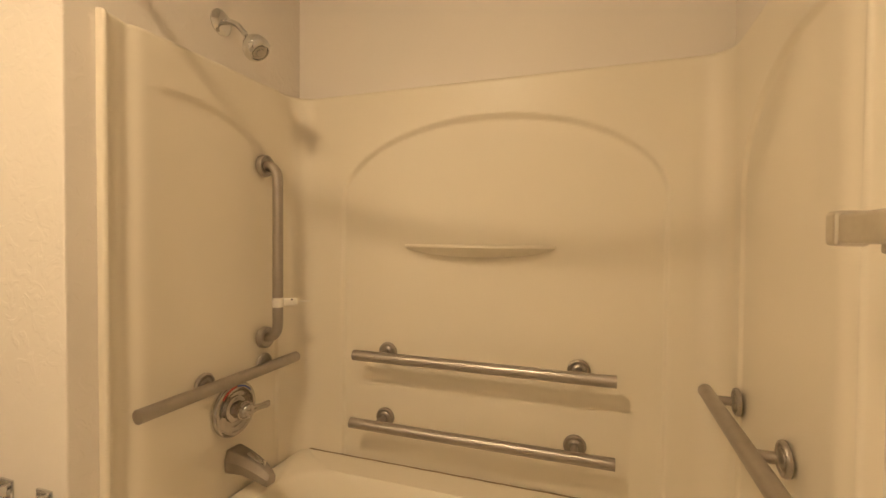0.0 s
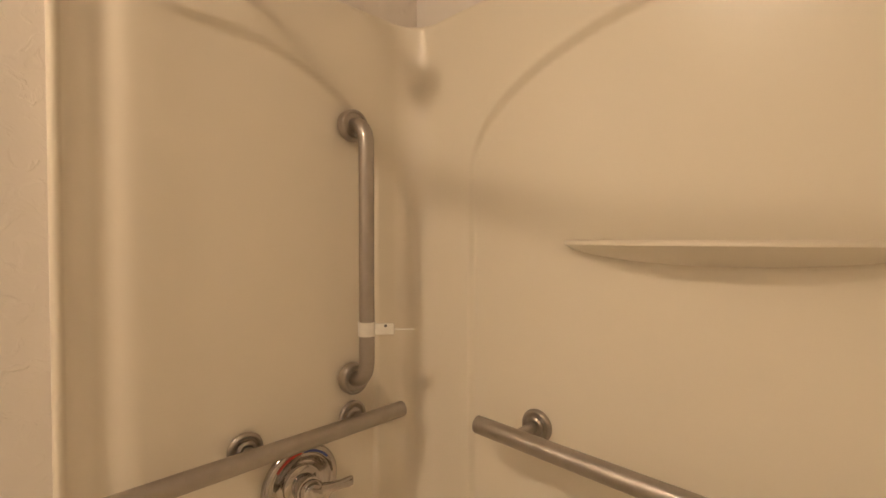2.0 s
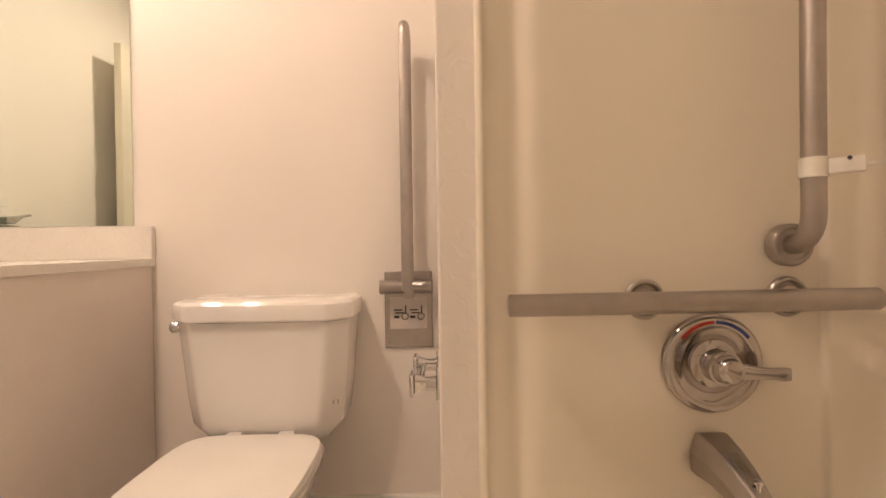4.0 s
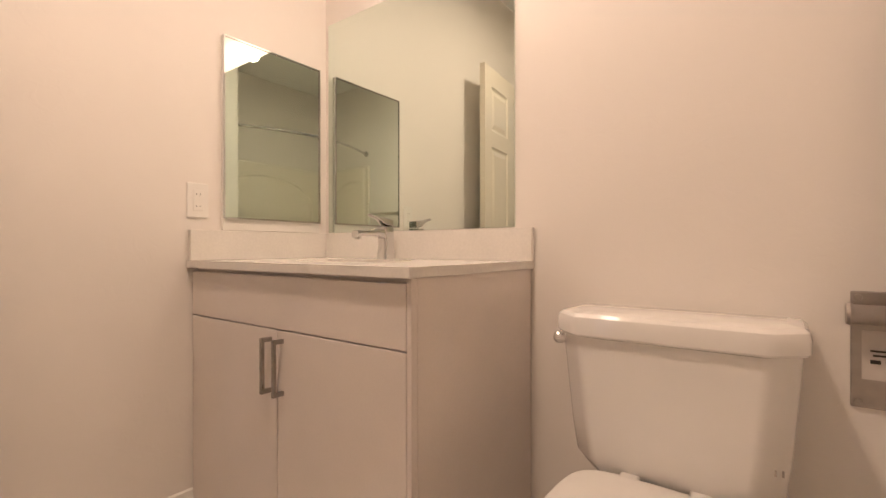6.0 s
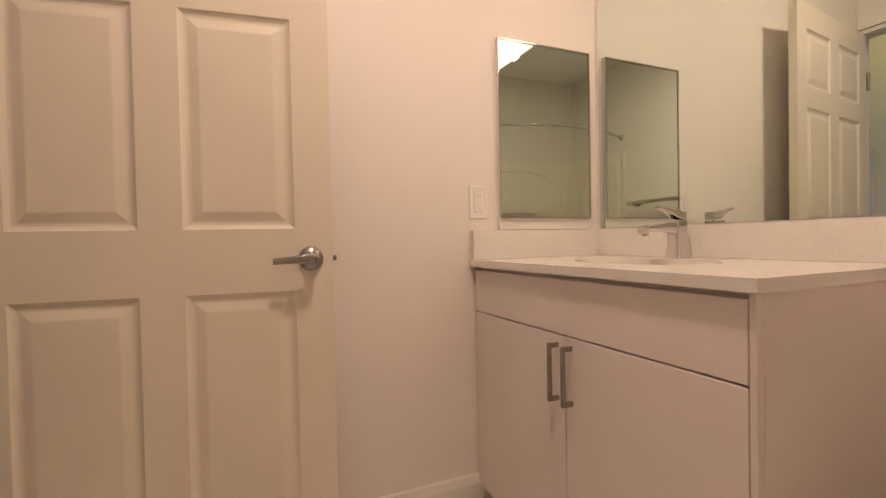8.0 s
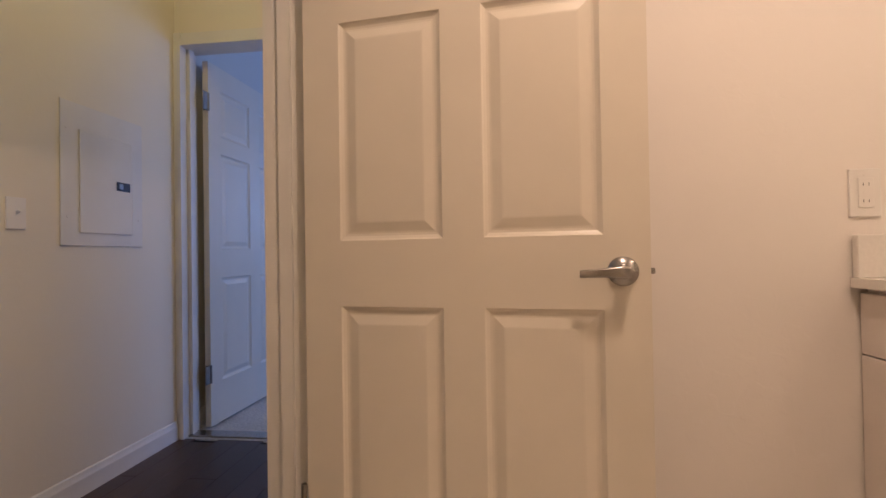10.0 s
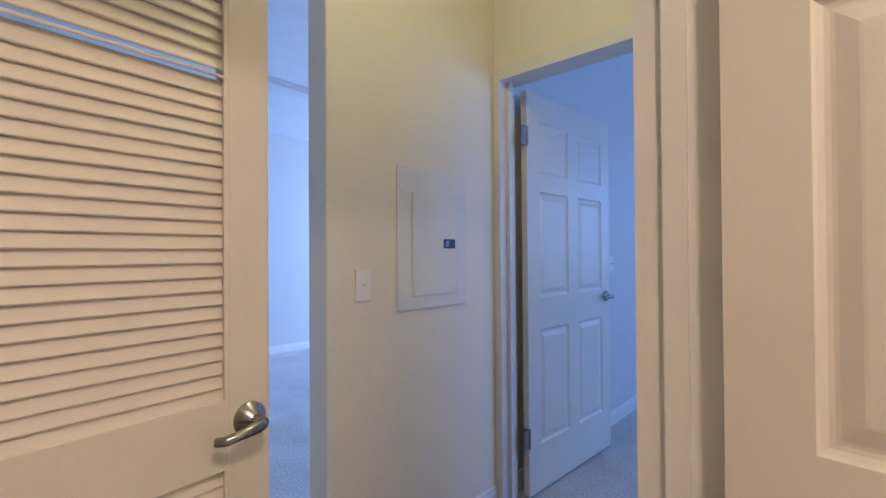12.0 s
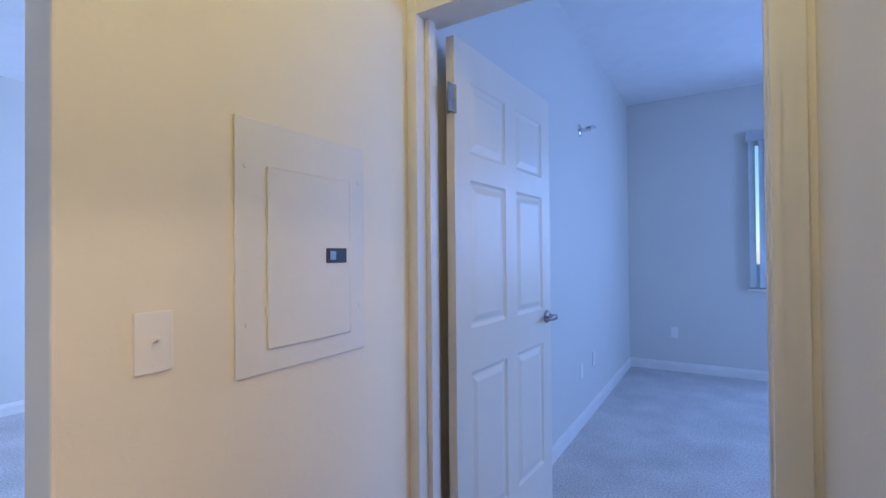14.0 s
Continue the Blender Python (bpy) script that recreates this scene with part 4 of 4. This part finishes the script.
def sixpanel(name, w, h, th, m, label, rows, cols, lever_at, lever_dir=-1, hinges=(), mat=None, knuckle_side=-1, plate=0.014):
    """Six-panel door leaf. Local x runs from the hinge to the latch, y is the thickness."""
    mat = mat or M_DOOR
    ob = thing(name, (0, 0, 0), label, "door", m=m)

    def p(nm, bm, mt, lb="", sm=False, parent=None):
        bm.transform(m)
        return add(nm, bm, mt, parent or ob, lb, sm)
    xs = [0, cols[0][0], cols[0][1], cols[1][0], cols[1][1], w]
    zs = [0.012] + [v for r in rows for v in r] + [h]
    bm = bmesh.new()
    for a, b in ((xs[0], xs[1]), (xs[4], xs[5])):
        cuboid(bm, (a, -th / 2, zs[0]), (b, th / 2, h))
    for i in range(0, len(zs), 2):
        cuboid(bm, (xs[1], -th / 2, zs[i]), (xs[4], th / 2, zs[i + 1]))
    for a, b in rows:
        cuboid(bm, (xs[2], -th / 2, a), (xs[3], th / 2, b))
    p("leaf", bm, mat)
    for x0, x1 in cols:
        for z0, z1 in rows:
            bm = bmesh.new()
            for s in (-1, 1):
                prev = None
                for off, dep in ((0.0, 0.0), (0.004, 0.0035), (0.011, 0.0075), (0.017, 0.0085), (0.022, 0.0080), (0.044, 0.0020), (0.048, 0.0016)):
                    y = s * (th / 2 - dep)
                    q = [bm.verts.new(v) for v in ((x0 + off, y, z0 + off), (x1 - off, y, z0 + off), (x1 - off, y, z1 - off), (x0 + off, y, z1 - off))]
                    if prev:
                        for k in range(4):
                            bm.faces.new((prev[k], prev[(k + 1) % 4], q[(k + 1) % 4], q[k]))
                    prev = q
                bm.faces.new(prev)
            p("panel", bm, mat)
    if lever_at:
        lx, lz = lever_at
        for s in (-1, 1):
            y = s * th / 2
            r = p("rosette", lathe(bmesh.new(), (lx, y, lz), (0, s, 0), [(0, 0.033), (0.004, 0.033), (0.012, 0.027), (0.016, 0.016), (0.030, 0.013), (0.050, 0.012), (0.052, 0)], 32), M_NICKEL, "satin nickel rosette", True)
            bm = loft([[(lx + lever_dir * d, y + s * (o + u), lz + c + v) for u, v in rounded(-a, -b, a, b, min(a, b) * 0.6, 4)] for d, o, c, a, b in ((-0.012, 0.048, 0, 0.006, 0.010), (0.0, 0.050, 0, 0.009, 0.0135), (0.014, 0.051, 0, 0.009, 0.0130), (0.045, 0.052, -0.001, 0.007, 0.0098), (0.080, 0.050, -0.003, 0.006, 0.0086), (0.094, 0.047, -0.004, 0.0055, 0.0080))])
            p("lever", bm, M_NICKEL, "satin nickel lever", True, r)
        p("latch_bolt", box((w, -0.006, lz - 0.007), (w + 0.011, 0.006, lz + 0.007), 0.002, 1), M_NICKEL)
    for z in hinges:
        hg = p("hinge", tube(bmesh.new(), [(-0.008, knuckle_side * (th / 2 + 0.006), z - 0.05), (-0.008, knuckle_side * (th / 2 + 0.006), z + 0.05)], 0.0075, 12), M_BRONZE, "aged metal butt hinge", True)
        p("hinge_leaf", box((-0.0012, -th / 2, z - 0.045), (-0.0002, th / 2 - 0.003, z + 0.045)), M_BRONZE, "", False, hg)
        p("hinge_leaf", box((-plate, knuckle_side * (th / 2 + 0.006) - 0.002, z - 0.05), (-0.008, knuckle_side * (th / 2 + 0.006) + 0.002, z + 0.05)), M_BRONZE, "", False, hg)
    return ob


ROWS = ((0.240, 0.838), (1.005, 1.563), (1.662, 1.935))
h0, h1 = Vector((1.258, -2.628)), Vector((0.430, -2.525))
ang = math.atan2(h1.y - h0.y, h1.x - h0.x)
TH = 0.035
nrm = Vector((math.sin(ang), -math.cos(ang)))  # towards the room side
base = h0 - nrm * (TH / 2)
sixpanel("door_bath", 0.834, 2.05, TH, Matrix.Translation((base.x, base.y, 0)) @ Matrix.Rotation(ang, 4, "Z"), "white six-panel bathroom door standing open against the wall",
         ROWS, ((0.100, 0.368), (0.468, 0.736)), (0.776, 0.923), -1, (0.33, 1.80), knuckle_side=-1)
hb = Vector((2.386, -3.905))
ang2 = math.atan2(-0.905, -0.047)
sixpanel("door_bedroom", 0.905, 2.085, TH, Matrix.Translation((hb.x, hb.y, 0)) @ Matrix.Rotation(ang2, 4, "Z"), "white six-panel bedroom door standing open in daylight",
         [(p + 0.012, q + 0.012) for p, q in ROWS], ((0.105, 0.400), (0.505, 0.800)), (0.845, 0.975), -1, (0.31, 1.85), knuckle_side=-1, plate=0.05)


def louvre_door():
    m = Matrix.Translation((2.045, -2.355, 0)) @ Matrix.Rotation(radians(90 + 5), 4, "Z")
    ob = thing("door_louvre", (0, 0, 0), "cream painted louvred closet door standing open in the hall", "door", m=m)

    def p(nm, bm, mt, lb="", sm=False, parent=None):
        bm.transform(m)
        return add(nm, bm, mt, parent or ob, lb, sm)
    w, h, th, st = 0.76, 2.05, 0.034, 0.086
    p("stile", box((0, -th / 2, 0.012), (st, th / 2, h), 0.002, 1), M_DOOR)
    p("stile", box((w - st, -th / 2, 0.012), (w, th / 2, h), 0.002, 1), M_DOOR)
    for z0, z1 in ((0.012, 0.22), (0.840, 0.973), (1.94, h)):
        p("rail", box((st, -th / 2, z0), (w - st, th / 2, z1)), M_DOOR)
    bm0 = box((st - 0.004, -0.0035, -0.019), (w - st + 0.004, 0.0035, 0.019), 0.0025, 2)
    bm0.transform(Matrix.Rotation(radians(20), 4, "X"))
    me = bpy.data.meshes.new("slat")
    bm0.to_mesh(me)
    bm0.free()
    me.materials.append(M_DOOR)
    for z0, z1 in ((0.22, 0.840), (0.973, 1.94)):
        n = round((z1 - z0) / 0.0269)
        for i in range(n):
            s = new("slat", me)
            s.parent = ob
            s.matrix_parent_inverse = Matrix.Identity(4)
            zc = z0 + 0.014 + (z1 - z0 - 0.028) * i / (n - 1)
            slack = radians(48) if abs(zc - 1.612) < 0.014 else radians(random.uniform(-1.5, 1.5))
            s.matrix_local = Matrix.Translation((0, 0, zc)) @ Matrix.Rotation(slack, 4, "X")
        for y in (-th / 2 + 0.003, th / 2 - 0.003):
            for x in (st + 0.004, w - st - 0.004):
                p("louvre_bead", box((x - 0.004, y - 0.003, z0), (x + 0.004, y + 0.003, z1)), M_DOOR)
    lx, lz = 0.044, 0.926
    for s in (-1, 1):
        y = s * th / 2
        r = p("rosette", lathe(bmesh.new(), (lx, y, lz), (0, s, 0), [(0, 0.034), (0.004, 0.034), (0.016, 0.024), (0.024, 0.015), (0.026, 0.0125), (0.050, 0.0125), (0.052, 0)], 32), M_NICKEL, "satin nickel rosette", True)
        pts = [(lx, y + s * 0.046, lz), (lx + 0.012, y + s * 0.052, lz - 0.002), (lx + 0.045, y + s * 0.054, lz - 0.006), (lx + 0.074, y + s * 0.050, lz - 0.011), (lx + 0.084, y + s * 0.036, lz - 0.013)]
        p("lever", tube(bmesh.new(), pts, 0.009, 14, True, [0.012, 0.0125, 0.010, 0.009, 0.0085]), M_NICKEL, "satin nickel lever", True, r)
    return ob


louvre_door()

# ---- door frames and trim ----


def casing_profile(w=0.068):
    return ((0, 0.017), (0.012, 0.017), (0.020, 0.013), (0.038, 0.012), (0.046, 0.009), (w - 0.006, 0.008), (w, 0.006))


def casing(bm, side, pos, z0, z1, wall_axis, wall_at, out):
    """An upright stepped casing: side is +1 or -1 away from the opening."""
    pr = casing_profile()
    for (a, d0), (b, d1) in zip(pr, pr[1:]):
        d = max(d0, d1)
        lo_, hi_ = sorted((pos + side * a, pos + side * b))
        q0, q1 = sorted((wall_at, wall_at + out * d))
        if wall_axis == "y":
            cuboid(bm, (lo_, q0, z0), (hi_, q1, z1))
        else:
            cuboid(bm, (q0, lo_, z0), (q1, hi_, z1))


def head_casing(bm, a, b, z, wall_axis, wall_at, out):
    pr = casing_profile()
    for (u, d0), (v, d1) in zip(pr, pr[1:]):
        d = max(d0, d1)
        q0, q1 = sorted((wall_at, wall_at + out * d))
        if wall_axis == "y":
            cuboid(bm, (a, q0, z + u), (b, q1, z + v))
        else:
            cuboid(bm, (q0, a, z + u), (q1, b, z + v))


fr = thing("door_frame_bedroom", ((BD0 + BD1) / 2, YB - 0.06, 0), "white painted wooden frame of the bedroom doorway", "door frame", kind="structure")
bm = bmesh.new()
casing(bm, 1, BD1, 0, BDH + 0.068, "y", YB, 1)
add("casing", bm, M_TRIM, fr)
bm = bmesh.new()
casing(bm, -1, BD0, 0, BDH + 0.068, "y", YB, 1)
add("casing", bm, M_TRIM, fr)
bm = bmesh.new()
head_casing(bm, BD0, BD1, BDH, "y", YB, 1)
add("head_casing", bm, M_TRIM, fr)
add("jamb", box((BD1, YB - 0.117, 0), (BD1 + 0.02, YB, BDH + 0.02)), M_TRIM, fr)
add("jamb", box((BD0 - 0.02, YB - 0.117, 0), (BD0, YB, BDH + 0.02)), M_TRIM, fr)
add("head_jamb", box((BD0, YB - 0.117, BDH), (BD1, YB, BDH + 0.02)), M_TRIM, fr)
add("stop", box((BD1 - 0.020, YB - 0.07, 0), (BD1, YB - 0.035, BDH)), M_TRIM, fr)
add("stop", box((BD0, YB - 0.07, 0), (BD0 + 0.006, YB - 0.035, BDH)), M_TRIM, fr)
add("threshold", box((BD0, YB - 0.10, 0.0), (BD1, YB - 0.02, 0.010), 0.003), M_NICKEL, fr, "low metal carpet threshold")

fb = thing("door_frame_bath", (XE + 0.06, (DOOR_Y0 + DOOR_Y1) / 2, 0), "white painted wooden frame of the bathroom doorway", "door frame", kind="structure")
add("jamb", box((XE - 0.004, DOOR_Y0 - 0.02, 0), (XO + 0.004, DOOR_Y0, 2.09)), M_TRIM, fb)
add("jamb", box((XE - 0.004, DOOR_Y1, 0), (XO + 0.004, DOOR_Y1 + 0.02, 2.09)), M_TRIM, fb)
add("head_jamb", box((XE - 0.004, DOOR_Y0, 2.07), (XO + 0.004, DOOR_Y1, 2.09)), M_TRIM, fb)
add("stop", box((XE + 0.040, DOOR_Y0, 0), (XE + 0.075, DOOR_Y0 + 0.012, 2.07)), M_TRIM, fb)
bm = bmesh.new()
casing(bm, -1, DOOR_Y0 - 0.001, 0, 2.14, "x", XO, 1)
add("casing", bm, M_TRIM, fb)
bm = bmesh.new()
casing(bm, 1, DOOR_Y1 + 0.004, 0, 2.14, "x", XO, 1)
add("casing", bm, M_TRIM, fb)
bm = bmesh.new()
head_casing(bm, DOOR_Y0, DOOR_Y1, 2.075, "x", XO, 1)
add("head_casing", bm, M_TRIM, fb)


def baseboard(p0, p1, out, label="white painted baseboard along the wall", h=0.10):
    bm = bmesh.new()
    p0, p1, o = Vector((*p0, 0)), Vector((*p1, 0)), Vector((*out, 0))
    prof = ((0, 0.0), (0.014, 0.0), (0.014, h - 0.03), (0.010, h - 0.018), (0.007, h - 0.004), (0.0, h))
    A = [bm.verts.new(p0 + o * d + Vector((0, 0, z))) for d, z in prof]
    B = [bm.verts.new(p1 + o * d + Vector((0, 0, z))) for d, z in prof]
    n = len(prof)
    for k in range(n):
        bm.faces.new((A[k], A[(k + 1) % n], B[(k + 1) % n], B[k]))
    bm.faces.new(A), bm.faces.new(B)
    return tagged(part("baseboard", bm, M_TRIM), label, "baseboard", kind="structure")


baseboard((XP, -2.785), (XP, YB + 0.018), (-1, 0), "white painted baseboard under the breaker panel")
baseboard((XO, YB), (XO, DOOR_Y0 - 0.08), (1, 0))
baseboard((XP, YB - 0.116), (XP, FARY), (-1, 0), "white painted baseboard of the bedroom side wall")
baseboard((XP, FARY), (-1.78, FARY), (0, 1), "white painted baseboard under the bedroom window")
baseboard((FARX, -8.13), (FARX, 1.0), (-1, 0), "white painted baseboard of the far room wall")
baseboard((XE - 0.03, YS), (VX - 0.02, YS), (0, 1), "white painted baseboard behind the bathroom door", 0.14)
baseboard((XW, WING - 0.001), (XW, VY1 + 0.02), (1, 0), "white painted baseboard behind the toilet", 0.14)

# ---- hall things ----
pan = thing("breaker_panel", (XP, -3.31, 1.32), "cream painted steel breaker panel flush in the wall", "electrical panel")
add("cover", box((XP - 0.007, -3.523, 1.024), (XP, -3.103, 1.610), 0.002), M_PANEL, pan)
dr = add("door", box((XP - 0.0125, -3.458, 1.078), (XP - 0.0075, -3.183, 1.506), 0.004, 3), M_PANEL, pan)
under(part("latch", box((XP - 0.0155, -3.441, 1.276), (XP - 0.0122, -3.366, 1.316), 0.001, 1), M_BLACK, None, "black plastic latch"), dr)
under(part("latch_button", box((XP - 0.0175, -3.400, 1.283), (XP - 0.0150, -3.376, 1.309), 0.002), M_NICKEL), dr)
for y, z in ((-3.128, 1.50), (-3.500, 1.505), (-3.132, 1.142), (-3.500, 1.150)):
    add("screw", lathe(bmesh.new(), (XP - 0.007, y, z), (-1, 0, 0), [(0, 0.006), (0.002, 0.0055), (0.002, 0)], 12), M_PANEL, pan)
for z in (1.17, 1.40):
    add("hinge_tab", box((XP - 0.0095, -3.186, z - 0.010), (XP - 0.0072, -3.1795, z + 0.010)), M_PANEL, pan)

outlet((XP, -2.937, 1.137), math.pi / 2, kind_="switch", label="white toggle light switch plate on the hall wall")

strip = thing("ceiling_light", (4.94, -4.35, 2.79), "unlit white rectangular strip light on the ceiling", "ceiling lamp")
add("housing", box((4.85, -5.00, 2.752), (5.03, -3.70, 2.79), 0.006), M_TRIM, strip)
add("diffuser", box((4.87, -4.98, 2.738), (5.01, -3.72, 2.7515), 0.006), M_PLASTIC, strip)

# bedroom side wall
spk = thing("sidewall_sprinkler", (XP, -5.98, 2.225), "small chrome sidewall fire sprinkler", "sprinkler")
add("escutcheon", lathe(bmesh.new(), (XP, -5.98, 2.225), (-1, 0, 0), [(0, 0.045), (0.006, 0.045), (0.014, 0.03), (0.014, 0)], 24), M_CHROME, spk, "", True)
add("body", tube(bmesh.new(), [(XP - 0.01, -5.98, 2.225), (XP - 0.085, -5.98, 2.225)], 0.014, 14), M_CHROME, spk, "", True)
add("deflector", box((XP - 0.115, -6.02, 2.235), (XP - 0.055, -5.94, 2.241), 0.001, 1), M_CHROME, spk)
outlet((XP, -5.95, 0.41), math.pi / 2, kind_="blank", label="white blank wall plate on the bedroom wall")
outlet((XP, -6.33, 0.43), math.pi / 2, label="white outlet on the bedroom side wall")
outlet((XP, -5.19, 1.163), math.pi / 2, kind_="switch", label="white light switch beside the bedroom door")
outlet((2.01, FARY, 0.42), 0, label="white outlet on the bedroom far wall")
outlet((FARX, -5.35, 0.47), math.pi / 2, label="white outlet on the far room wall")
outlet((FARX, -3.687, 0.47), math.pi / 2, label="white outlet on the far room wall")

# bedroom window
win = thing("window_bedroom", ((WX0 + WX1) / 2, FARY, WZ0), "white framed bedroom window with vertical blinds", "window", kind="structure")
bm = bmesh.new()
for lo, hi in (((WX0, WZ0), (WX1, WZ0 + 0.05)), ((WX0, WZ1 - 0.05), (WX1, WZ1)), ((WX0, WZ0 + 0.05), (WX0 + 0.05, WZ1 - 0.05)), ((WX1 - 0.05, WZ0 + 0.05), (WX1, WZ1 - 0.05)), (((WX0 + WX1) / 2 - 0.025, WZ0 + 0.05), ((WX0 + WX1) / 2 + 0.025, WZ1 - 0.05))):
    cuboid(bm, (lo[0], FARY - 0.12, lo[1]), (hi[0], FARY - 0.06, hi[1]))
add("window_frame", bm, M_TRIM, win)
gl = add("pane", box((WX0 + 0.05, FARY - 0.095, WZ0 + 0.05), (WX1 - 0.05, FARY - 0.09, WZ1 - 0.05)), M_PANE, win)
gl.visible_shadow = False
add("window_sill", box((WX0 - 0.03, FARY - 0.06, WZ0 - 0.02), (WX1 + 0.03, FARY + 0.04, WZ0), 0.003), M_TRIM, win)

bl = thing("vertical_blind", ((WX0 + WX1) / 2, FARY + 0.05, WZ1), "white vinyl vertical blinds under a head rail", "blind")
add("head_rail", box((WX0 - 0.04, FARY + 0.012, WZ1 - 0.03), (WX1 + 0.03, FARY + 0.085, WZ1 + 0.06), 0.004), M_BLIND, bl)
for i in range(23):
    x = WX0 + 0.02 + 0.083 * i
    bm = box((-0.042, -0.0008, WZ0 + 0.02), (0.042, 0.0008, WZ1 - 0.03))
    bm.transform(Matrix.Translation((x, FARY + 0.05, 0)) @ Matrix.Rotation(radians(52), 4, "Z"))
    add("slat", bm, M_BLIND, bl)

# large window of the east room
ew = thing("window_east", ((EX0 + EX1) / 2, EY - 0.06, 0.75), "large white framed window of the carpeted room", "window", kind="structure")
bm = bmesh.new()
for lo, hi in (((EX0, 0.75), (EX1, 0.80)), ((EX0, 2.40), (EX1, 2.45)), ((EX0, 0.80), (EX0 + 0.05, 2.40)), ((EX1 - 0.05, 0.80), (EX1, 2.40)), (((EX0 + EX1) / 2 - 0.03, 0.80), ((EX0 + EX1) / 2 + 0.03, 2.40))):
    cuboid(bm, (lo[0], EY - 0.09, lo[1]), (hi[0], EY - 0.03, hi[1]))
add("window_frame", bm, M_TRIM, ew)
gl = add("pane", box((EX0 + 0.05, EY - 0.062, 0.80), (EX1 - 0.05, EY - 0.058, 2.40)), M_PANE, ew)
gl.visible_shadow = False

# hall floor planks
PW, PL = 0.127, 1.22
pm = bpy.data.meshes.new("plank")
bm = box((0, 0, -0.008), (PW - 0.0015, PL - 0.0015, 0.0), 0.0012, 1)
bm.to_mesh(pm)
bm.free()
pm.materials.append(M_WOOD)
for i in range(9):
    for j in range(4):
        y = -1.46 - PL * (j + 1) + 0.37 * (i % 3) - 0.2
        y0, y1 = max(y, YB), min(y + PL, -1.46)
        if y1 - y0 < 0.05:
            continue
        o = new("plank", pm)
        o.parent = hall_floor
        o.location = (XO - 0.02 + PW * i, y0, 0)
        o.scale = (1, (y1 - y0) / PL, 1)
